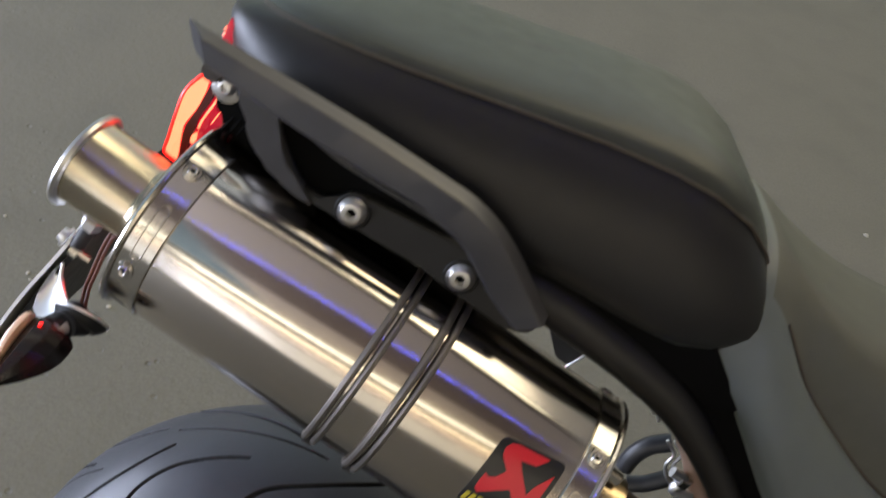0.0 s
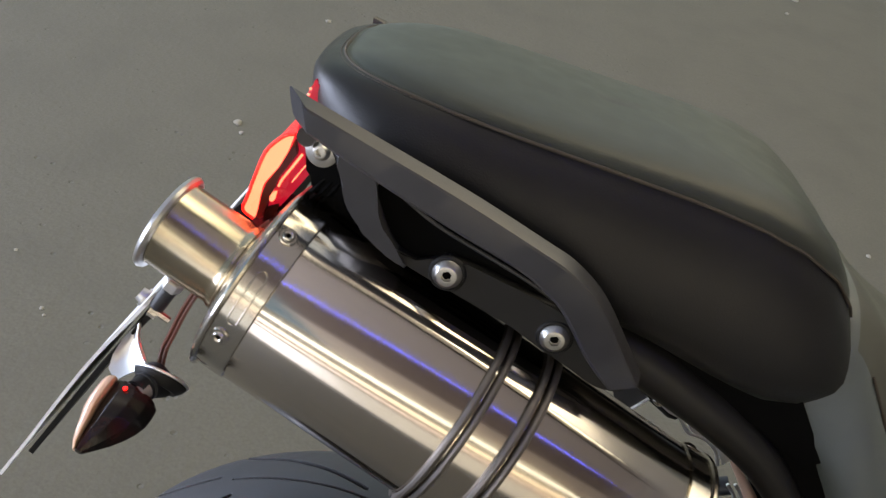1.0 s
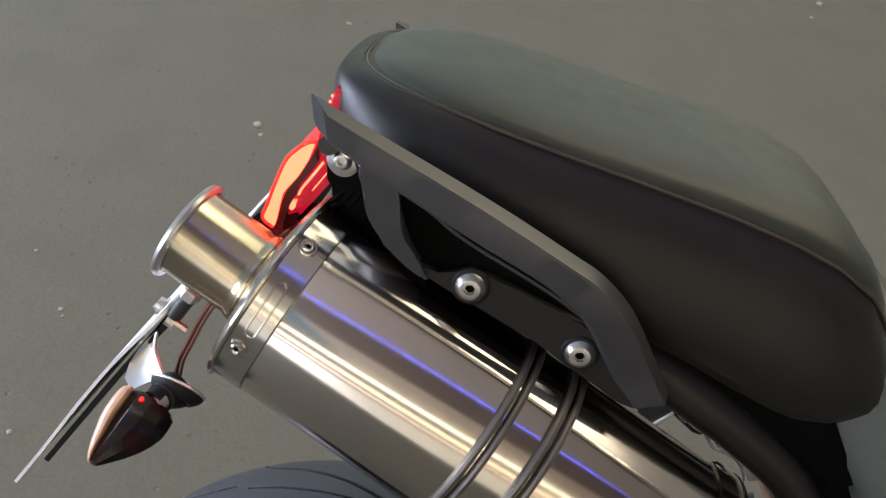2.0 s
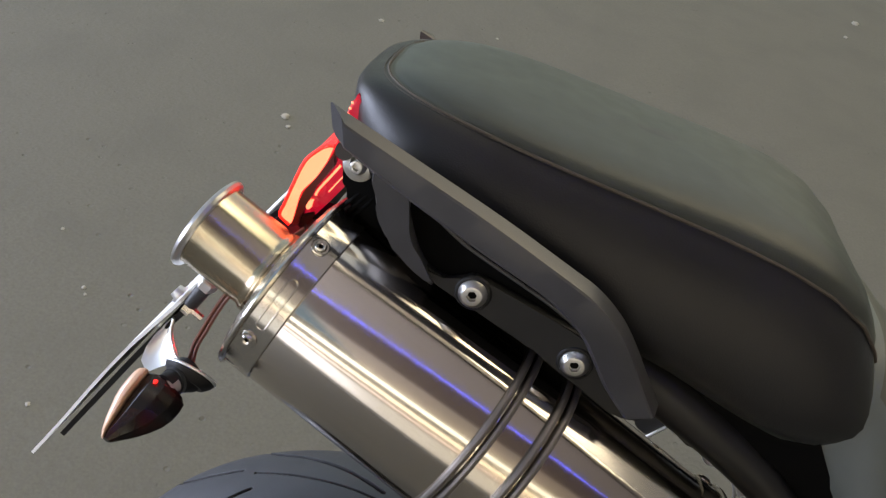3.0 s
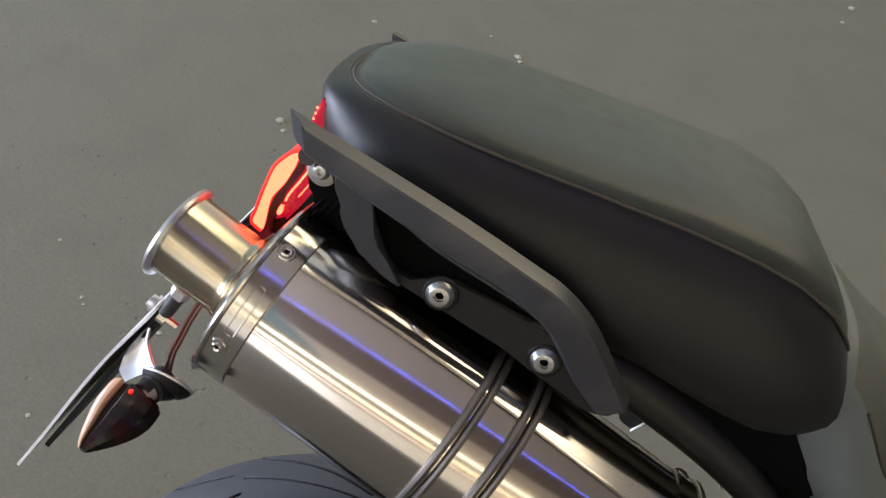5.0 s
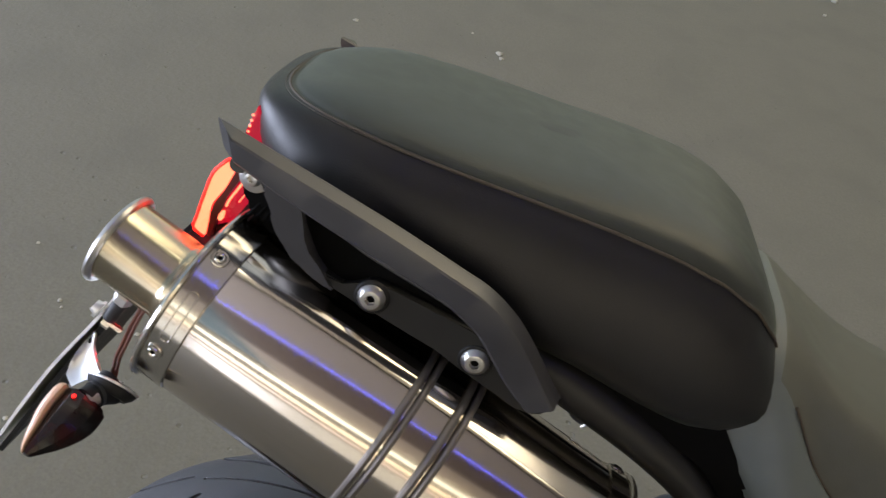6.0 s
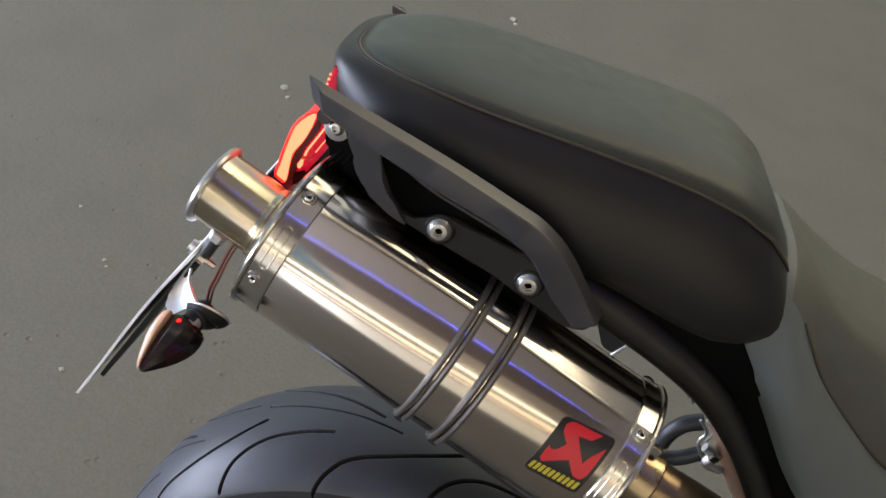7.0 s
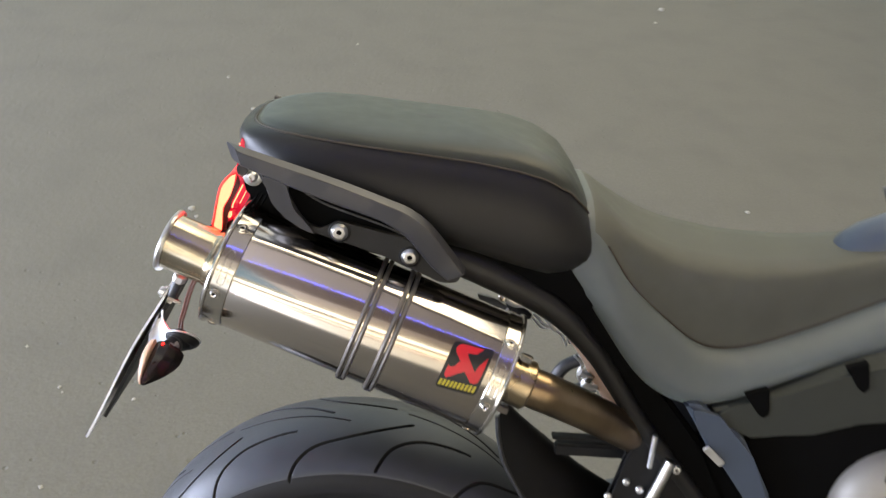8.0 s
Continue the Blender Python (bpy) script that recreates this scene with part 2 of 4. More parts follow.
def tube(path, radius, n=12, bm=None, caps=True, flat=1.0):
    path = [Vector(p) for p in path]
    radii = radius if isinstance(radius, (list, tuple)) else [radius] * len(path)
    ref = Vector((0, 0, 1)) if abs((path[1] - path[0]).normalized().z) < 0.9 else Vector((1, 0, 0))
    rings = []
    for i, p in enumerate(path):
        d = (path[min(i + 1, len(path) - 1)] - path[max(i - 1, 0)]).normalized()
        u = (ref - d * ref.dot(d)).normalized()
        ref = u
        w = d.cross(u)
        rings.append([p + radii[i] * (math.cos(2 * math.pi * k / n) * u + flat * math.sin(2 * math.pi * k / n) * w) for k in range(n)])
    return loft(rings, True, caps, bm)


def lathe(profile, n=64, caps=False, bm=None):
    """Turn (z, r) pairs round the z axis."""
    return loft([[(r * math.cos(2 * math.pi * k / n), r * math.sin(2 * math.pi * k / n), z) for k in range(n)] for z, r in profile], True, caps, bm)


def ring(big, small, z, n=72, m=8):
    bm = bmesh.new()
    rows = []
    for k in range(n):
        a = 2 * math.pi * k / n
        rows.append([bm.verts.new(((big + small * math.cos(2 * math.pi * j / m)) * math.cos(a), (big + small * math.cos(2 * math.pi * j / m)) * math.sin(a),
                                   z + small * math.sin(2 * math.pi * j / m))) for j in range(m)])
    for k in range(n):
        for j in range(m):
            bm.faces.new((rows[k][j], rows[(k + 1) % n][j], rows[(k + 1) % n][(j + 1) % m], rows[k][(j + 1) % m]))
    return bm


def prism(outline, v0, v1, bevel=0.0):
    """An outline in x and height, thick from v0 to v1 across."""
    bm = bmesh.new()
    a = [bm.verts.new((x, v0, w)) for x, w in outline]
    b = [bm.verts.new((x, v1, w)) for x, w in outline]
    bm.faces.new(a)
    bm.faces.new(b[::-1])
    for i in range(len(a)):
        j = (i + 1) % len(a)
        bm.faces.new((a[i], a[j], b[j], b[i]))
    if bevel:
        bmesh.ops.bevel(bm, geom=bm.edges[:], offset=bevel, segments=2, affect="EDGES", clamp_overlap=True)
    return bm


def box(size, at=(0, 0, 0), bevel=0.0, turn=None):
    bm = bmesh.new()
    bmesh.ops.create_cube(bm, size=1, matrix=Matrix.Diagonal((*size, 1)))
    if bevel:
        bmesh.ops.bevel(bm, geom=bm.edges[:], offset=bevel, segments=2, affect="EDGES")
    if turn is not None:
        bmesh.ops.transform(bm, verts=bm.verts, matrix=turn)
    bmesh.ops.translate(bm, verts=bm.verts, vec=at)
    return bm


def moved(bm, m):
    bmesh.ops.transform(bm, verts=bm.verts, matrix=m)
    return bm


def table(x, rows):
    """Straight-line reading of (x, value) rows."""
    return float(np.interp(x, [r[0] for r in rows], [r[1] for r in rows]))


def facing(at, out, up=(0, 0, 1)):
    """A pose whose z axis points along out."""
    z = Vector(out).normalized()
    x = Vector(up).cross(z).normalized()
    return Matrix.Translation(at) @ Matrix((x, z.cross(x), z)).transposed().to_4x4()


def button_head(r, h, socket, sides=6):
    """A domed screw head with a sunk socket, its foot at z 0."""
    bm = bmesh.new()
    n = 24
    prof = [(0, r), (h * 0.22, r), (h * 0.32, r * 0.97), (h * 0.85, r * 0.74), (h * 0.97, r * 0.68), (h, r * 0.63)]
    rows = [[bm.verts.new((q * math.cos(2 * math.pi * k / n), q * math.sin(2 * math.pi * k / n), z)) for k in range(n)] for z, q in prof]
    def hexr(a):
        s = math.pi / sides
        return socket * math.cos(s) / math.cos((a % (2 * s)) - s)
    for z in (h, h * 0.35):
        rows.append([bm.verts.new((hexr(2 * math.pi * k / n) * math.cos(2 * math.pi * k / n), hexr(2 * math.pi * k / n) * math.sin(2 * math.pi * k / n), z)) for k in range(n)])
    for a, b in zip(rows, rows[1:]):
        for i in range(n):
            bm.faces.new((a[i], a[(i + 1) % n], b[(i + 1) % n], b[i]))
    bm.faces.new(rows[-1])
    bm.faces.new(rows[0])
    return bm


# ---- ground ----
def ground_sheet():
    bm = bmesh.new()
    edges = [-400, -60, -12] + [-5 + 0.5 * i for i in range(21)] + [12, 60, 400]
    rows = [[bm.verts.new((x, y + 1, 0.004 * noise.noise(Vector((x * 0.7, y * 0.7, 0))) if abs(x) < 5 and abs(y) < 5 else 0)) for x in edges] for y in edges]
    for a, b in zip(rows, rows[1:]):
        for i in range(len(edges) - 1):
            bm.faces.new((a[i], a[i + 1], b[i + 1], b[i]))
    return bm


ground = new("ground", finish(ground_sheet(), "ground", ASPHALT))
tagged(ground, "dark grey weathered asphalt ground with pale specks", "ground", kind="structure")


# ---- motorcycle ----
LEAN_DEG = 11.0
bike = new("motorcycle")
bike.matrix_basis = pose(0, 0.405, 0, -LEAN_DEG, 0, 0)
tagged(bike, "dark motorcycle leaning on its stand with a titanium exhaust", "motorcycle")

# rear wheel
WX, WZ, TYRE_R, TYRE_HALF, BEAD = 0.008, 0.304, 0.304, 0.087, 0.218


def tyre_radius(v):
    return 0.253 + (TYRE_R - 0.253) * max(0.0, 1 - (v / TYRE_HALF) ** 2) ** 0.375


def around(profile, n=96):
    rings = [[(WX + r * math.sin(2 * math.pi * k / n), v, WZ + r * math.cos(2 * math.pi * k / n)) for v, r in profile] for k in range(n + 1)]
    bm = loft(rings, False, False)
    bmesh.ops.remove_doubles(bm, verts=bm.verts, dist=1e-6)
    return bm


# each groove: degrees round the wheel, metres across, half its width
SWEPT = [(-16.8, -0.082), (-14.3, -0.067), (-10.4, -0.053), (-2.8, -0.041), (4.6, -0.026), (11.8, -0.006)]
HOOKED = [(-37.5, -0.078), (-34.2, -0.052), (-28.5, -0.034), (-21.5, -0.027), (-15.5, -0.025)]
CREST = [(-31.3, 0.018), (-22, 0.011), (-11.8, 0.001), (-3, -0.012)]


def tyre_mesh():
    """A tyre whose tread grooves are sunk into the rubber and darkened with painted shade."""
    phis = np.concatenate([np.arange(-95, 55, 0.12), np.arange(55, 265.1, 3.0)])
    cross = np.linspace(-math.pi / 2, math.pi / 2, 310)
    across = TYRE_HALF * np.sin(cross)
    radius = np.array([tyre_radius(v) for v in across])
    P, V = np.meshgrid(phis, across, indexing="ij")
    R = np.repeat(radius[None, :], len(phis), 0)
    ARC = np.radians(P) * 0.29
    sink = np.zeros_like(R)
    for turn in (-84, -42, 0, 42):
        for line, half, flip, off in ((SWEPT, 0.0019, 1, 0), (HOOKED, 0.0019, 1, 0), (CREST, 0.0010, 1, 0), (SWEPT, 0.0019, -1, -19), (HOOKED, 0.0019, -1, -19)):
            pts = smooth_path([(math.radians(a + turn + off) * 0.29, flip * v, 0) for a, v in line], 6)
            xs = [p.x for p in pts]
            near = (ARC > min(xs) - 0.01) & (ARC < max(xs) + 0.01)
            best = np.full(R.shape, 9.0)
            a, b = ARC[near], V[near]
            d = np.full(a.shape, 9.0)
            for p, q in zip(pts, pts[1:]):
                ex, ey = q.x - p.x, q.y - p.y
                t = np.clip(((a - p.x) * ex + (b - p.y) * ey) / (ex * ex + ey * ey), 0, 1)
                d = np.minimum(d, np.hypot(a - p.x - t * ex, b - p.y - t * ey))
            best[near] = d
            sink = np.maximum(sink, np.clip((half - best) / 0.0007, 0, 1) * 0.006)
    R = R - sink - 0.0012 * (np.abs(V) > 0.0815)
    X, Z = WX + R * np.sin(np.radians(P)), WZ + R * np.cos(np.radians(P))
    verts = np.stack([X, V, Z], -1)
    bead = np.array([[[WX + BEAD * math.sin(math.radians(p)), s * 0.066, WZ + BEAD * math.cos(math.radians(p))] for s in (-1, 1)] for p in phis])
    verts = np.concatenate([bead[:, :1], verts, bead[:, 1:]], 1)
    n, m = verts.shape[:2]
    idx = np.arange(n * m).reshape(n, m)
    faces = np.stack([idx[:-1, :-1], idx[1:, :-1], idx[1:, 1:], idx[:-1, 1:]], -1).reshape(-1, 4)
    centre = np.array([WX, 0, WZ])
    me = bpy.data.meshes.new("tyre")
    me.from_pydata((verts.reshape(-1, 3) - centre).tolist(), [], faces.tolist())
    me.polygons.foreach_set("use_smooth", [True] * len(me.polygons))
    me.materials.append(RUBBER)
    me.materials.append(GROOVE_SHADE)
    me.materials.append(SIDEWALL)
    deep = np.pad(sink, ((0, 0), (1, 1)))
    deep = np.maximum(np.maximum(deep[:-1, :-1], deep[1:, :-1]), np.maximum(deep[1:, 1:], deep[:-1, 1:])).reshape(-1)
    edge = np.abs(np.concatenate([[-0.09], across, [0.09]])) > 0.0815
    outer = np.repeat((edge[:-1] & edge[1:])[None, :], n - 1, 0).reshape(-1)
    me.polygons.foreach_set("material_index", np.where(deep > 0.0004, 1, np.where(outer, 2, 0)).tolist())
    return me


wheel = part("rear_wheel", around([(-0.072, 0.222), (-0.068, 0.208), (-0.05, 0.197), (0.05, 0.197), (0.068, 0.208), (0.072, 0.222)]), BLACK_PAINT, bike, "black rear wheel rim")
tyre = new("tyre", tyre_mesh())
tyre.parent = wheel
tyre.location = Vector((WX, 0, WZ)) - ORIGIN[wheel]
tagged(tyre, "worn black road tyre with curved grooves")
for k in range(5):
    a = radians(36 + 72 * k)
    part("spoke", tube([(WX + 0.035 * math.sin(a), 0, WZ + 0.035 * math.cos(a)), (WX + 0.11 * math.sin(a), 0, WZ + 0.11 * math.cos(a)), (WX + 0.20 * math.sin(a), 0, WZ + 0.20 * math.cos(a))],
                       [0.022, 0.016, 0.02], 10), BLACK_PAINT, wheel)
part("hub", moved(lathe([(-0.06, 0.0), (-0.06, 0.035), (-0.05, 0.045), (0.05, 0.045), (0.06, 0.035), (0.06, 0.0)], 32), facing((WX, 0, WZ), (0, -1, 0))), BLACK_PAINT, wheel)


# pillion seat
def seat_outline(scale, front, rear, half, n=96, square=0.0):
    out = []
    mid, a = (front + rear) / 2, (front - rear) / 2
    for k in range(n):
        t = 2 * math.pi * k / n
        c, s = math.cos(t), math.sin(t)
        x = mid + a * math.copysign(abs(c) ** (0.42 if c > 0 else 0.53 - square), c) * scale
        taper = 1.0 - 0.06 * max(0.0, (0.02 - x) / 0.15) ** 1.3
        v = half * math.copysign(abs(s) ** (0.45 if c > 0 else 0.65 - square), s) * taper * scale
        out.append((x, v))
    return out


SEAM_W = [(-0.17, 0.985), (-0.12, 0.990), (-0.08, 0.990), (-0.05, 0.989), (-0.02, 0.987), (0.05, 0.982), (0.12, 0.976), (0.16, 0.970), (0.19, 0.962), (0.217, 0.948), (0.235, 0.930), (0.25, 0.908)]
LOW_W = [(-0.17, 0.94), (-0.08, 0.925), (0.08, 0.897), (0.12, 0.888), (0.21, 0.861), (0.235, 0.857), (0.25, 0.858), (0.262, 0.862)]


def pillion_cushion():
    rings = []
    for sc, share, front, rear, half in ((0.90, -0.05, 0.224, -0.113, 0.115), (0.985, 0.0, 0.238, -0.115, 0.117), (1.0, 0.10, 0.251, -0.118, 0.119), (1.0, 0.22, 0.260, -0.122, 0.1195),
                                         (1.0, 0.35, 0.267, -0.1255, 0.119), (1.0, 0.5, 0.270, -0.129, 0.117), (1.0, 0.65, 0.269, -0.131, 0.1135), (1.0, 0.80, 0.265, -0.1315, 0.108), (1.0, 0.90, 0.259, -0.129, 0.1025),
                                         (1.0, 0.965, 0.2535, -0.122, 0.098)):
        ring_pts = []
        for x, v in seat_outline(sc, front, rear, half, 96, 0.08 * share):
            lo, hi = table(x, LOW_W), table(x, SEAM_W)
            ring_pts.append((x, v, lo + (hi - lo) * share))
        rings.append(ring_pts)
    for sc, lift in ((1.0, 0.0000), (0.992, -0.0002), (0.984, 0.0012), (0.965, 0.0038), (0.93, 0.0062), (0.86, 0.0085), (0.76, 0.0105), (0.62, 0.0120), (0.45, 0.0135), (0.25, 0.0145), (0.08, 0.015)):
        rings.append([(x, v, table(x, SEAM_W) + lift * (1 + 0.55 * max(0.0, min(1.0, (x - 0.06) / 0.12))) + 0.0010 * noise.noise(Vector((x * 22, v * 22, sc)))) for x, v in seat_outline(sc, 0.2515, -0.1140, 0.0965)])
    return loft(rings)


pillion = part("pillion_seat", pillion_cushion(), LEATHER, bike, "black leather pillion seat with a stitched seam", angle=70)
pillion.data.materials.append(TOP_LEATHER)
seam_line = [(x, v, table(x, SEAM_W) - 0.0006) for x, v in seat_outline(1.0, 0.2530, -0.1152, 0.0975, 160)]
# Top faces take the lightened leather.
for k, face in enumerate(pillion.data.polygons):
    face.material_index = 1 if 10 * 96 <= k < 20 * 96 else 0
part("piping", tube(seam_line + seam_line[:1], 0.0011, 6, caps=False), DARK_THREAD, pillion, "raised brown leather piping")


def stitches(line, length=0.0026, gap=0.0014, r=0.00042):
    """Short raised threads along a closed line, as one piece."""
    bm = bmesh.new()
    pts = [Vector(p) for p in line]
    on = True
    seg = [pts[0]]
    left = length
    for a, b in zip(pts, pts[1:]):
        pos, total = 0.0, (b - a).length
        while total - pos > left:
            pos += left
            q = a.lerp(b, pos / total)
            if on:
                seg.append(q)
                tube([seg[0], seg[-1]], r, 4, bm)
            on = not on
            seg = [q]
            left = length if on else gap
        left -= total - pos
    return bm


thread_line = [(x, v, table(x, SEAM_W) - 0.0009) for x, v in seat_outline(1.0, 0.2532, -0.1176, 0.0982, 200, 0.03)]
tagged(part("stitching", stitches(thread_line + thread_line[:1]), THREAD, pillion, "fine brown stitching"), kind="stuff")

# rider seat
R_LOW = [(0.20, 0.872), (0.2229, 0.858), (0.2456, 0.839), (0.266, 0.815), (0.2875, 0.783), (0.308, 0.759), (0.331, 0.741), (0.3534, 0.733), (0.375, 0.7285), (0.3932, 0.730), (0.4369, 0.7445), (0.4719, 0.7586), (0.5009, 0.7705), (0.5301, 0.781), (0.5671, 0.790), (0.8, 0.85)]
R_SEAM = [(0.20, 0.870), (0.22, 0.890), (0.235, 0.903), (0.25, 0.897), (0.2658, 0.8815), (0.2934, 0.850), (0.335, 0.8145), (0.3669, 0.790), (0.3843, 0.7815), (0.4157, 0.7815), (0.447, 0.7875), (0.4778, 0.797), (0.5082, 0.8074), (0.6, 0.845), (0.8, 0.90)]
R_MID = [(0.20, 0.872), (0.22, 0.922), (0.232, 0.940), (0.245, 0.938), (0.26, 0.926), (0.29, 0.902), (0.34, 0.880), (0.42, 0.868), (0.50, 0.870), (0.56, 0.880), (0.62, 0.896), (0.8, 0.92)]


def rider_half(x):
    return table(x, [(0.20, 0.100), (0.25, 0.108), (0.275, 0.117), (0.30, 0.123), (0.36, 0.128), (0.42, 0.125), (0.5, 0.112), (0.6, 0.095), (0.8, 0.075)])


def rider_profile(x):
    """Half a cross-section of the rider seat, from its lower edge to the middle; point 9 is the seam."""
    lo, se, mi = [sum(table(x + d, rows) for d in (-0.018, -0.012, -0.006, 0, 0.006, 0.012, 0.018)) / 7 for rows in (R_LOW, R_SEAM, R_MID)]
    se = max(se, lo + 0.004)
    mi = max(mi, se + 0.003)
    half, h, rise = rider_half(x), se - lo, mi - se
    inset = table(x, [(0.2, 0.018), (0.26, 0.024), (0.36, 0.036), (0.5, 0.04), (0.8, 0.04)])
    prof = [(-half + 0.03, lo - 0.010), (-half + 0.012, lo - 0.006), (-half + 0.002, lo + 0.002), (-half - 0.001, lo + 0.12 * h), (-half - 0.001, lo + 0.3 * h), (-half + 0.14 * inset, lo + 0.55 * h), (-half + 0.45 * inset, lo + 0.80 * h),
            (-half + 0.85 * inset, lo + 0.96 * h), (-half + inset - 0.001, se - 0.0012), (-half + inset, se - 0.0022), (-half + inset + 0.0015, se + 0.001),
            (-half + inset + 0.003, se + 0.28 * rise), (-half + inset + 0.006, se + 0.58 * rise), (-half + inset + 0.011, se + 0.84 * rise), (-half + inset + 0.020, se + 0.95 * rise),
            ((-half + inset + 0.020) * 0.55, se + 0.99 * rise), (0, mi)]
    soft = max(0.0, min(1.0, (x - 0.245) / 0.05))
    soft = soft * soft * (3 - 2 * soft)
    out = []
    for i, (v, w) in enumerate(prof):
        q = max(0.0, (i - 2) / (len(prof) - 3)) * math.pi / 2
        dv, dw = -half * max(0.0, math.cos(q)) ** 0.55, lo + (mi - lo) * math.sin(q) ** 0.9
        out.append((v, w) if i < 3 else (dv + (v - dv) * soft, dw + (w - dw) * soft))
    return out


def rider_cushion():
    rings = []
    for x in np.linspace(0.205, 0.78, 110):
        half_section = rider_profile(x)
        rings.append([(x, v, w) for v, w in half_section + [(-v, w) for v, w in half_section[-2::-1]]])
    return loft(rings)


def rider_seam_at(x, drop=0.0, out=0.0):
    v, w = rider_profile(x)[9]
    return (x, v - out, w + 0.0015 + drop)


rider = part("rider_seat", rider_cushion(), GREY_LEATHER, bike, "grey leather rider seat cover with a stitched seam", angle=70)
rider.data.materials.append(OLIVE_LEATHER)
# Top faces go without the flank's painted blue.
for k, face in enumerate(rider.data.polygons):
    face.material_index = 1 if 9 <= k % 33 <= 22 and k >= 33 * 8 and k < 33 * 109 else 0
part("piping", tube([rider_seam_at(x, 0.0004) for x in np.linspace(0.263, 0.70, 70)], 0.0009, 6), DARK_THREAD, rider, "dark brown seam line")

# grab rail
RAIL_TOP = [(-0.116, 0.9905), (-0.072, 0.9780), (-0.036, 0.9680), (-0.003, 0.9580), (0.035, 0.9450), (0.053, 0.9380), (0.070, 0.9265), (0.083, 0.9130), (0.0965, 0.8955), (0.112, 0.876)]
RAIL_LOW = [(-0.111, 0.9745), (-0.077, 0.9615), (-0.046, 0.951), (-0.010, 0.9395), (0.024, 0.929), (0.041, 0.9205), (0.0545, 0.9110), (0.066, 0.8975), (0.079, 0.882), (0.095, 0.868)]


def rail_bar(flip=1):
    rings = []
    top = smooth_path([(x, 0, w) for x, w in RAIL_TOP], 5)
    low = smooth_path([(x, 0, w) for x, w in RAIL_LOW], 5)
    n = len(top)
    for q, (t, l) in enumerate(zip(top, low)):
        u = q / (n - 1)
        d = t - l
        o = -0.150 - 0.004 * math.sin(math.pi * min(1, u * 1.1))
        i = o + 0.0115 + 0.006 * u
        up = d.normalized()
        a, b = t - up * 0.0022, l + up * 0.003
        lift = up * 0.0025
        ring_pts = [(l.x, o + 0.004, l.z), (l.x + up.x * 0.001, o + 0.0015, l.z + up.z * 0.001), (b.x, o, b.z), (a.x, o, a.z), (a.x + up.x * 0.0015, o + 0.0006, a.z + up.z * 0.0015), (t.x, o + 0.0022, t.z),
                    (t.x + lift.x, i - 0.003, t.z + lift.z), (t.x + lift.x * 0.6, i - 0.0008, t.z + lift.z * 0.6), (a.x, i, a.z), (b.x, i, b.z), (l.x, i - 0.003, l.z)]
        if q == 0:
            ring_pts = [(x - 0.004 + 0.010 * (i - v) / (i - o), v, w + 0.001) for x, v, w in ring_pts]
        rings.append([(x - (0.007 if flip < 0 else 0), flip * v, w - (0.020 if flip < 0 else 0)) for x, v, w in ring_pts])
    return loft(rings)


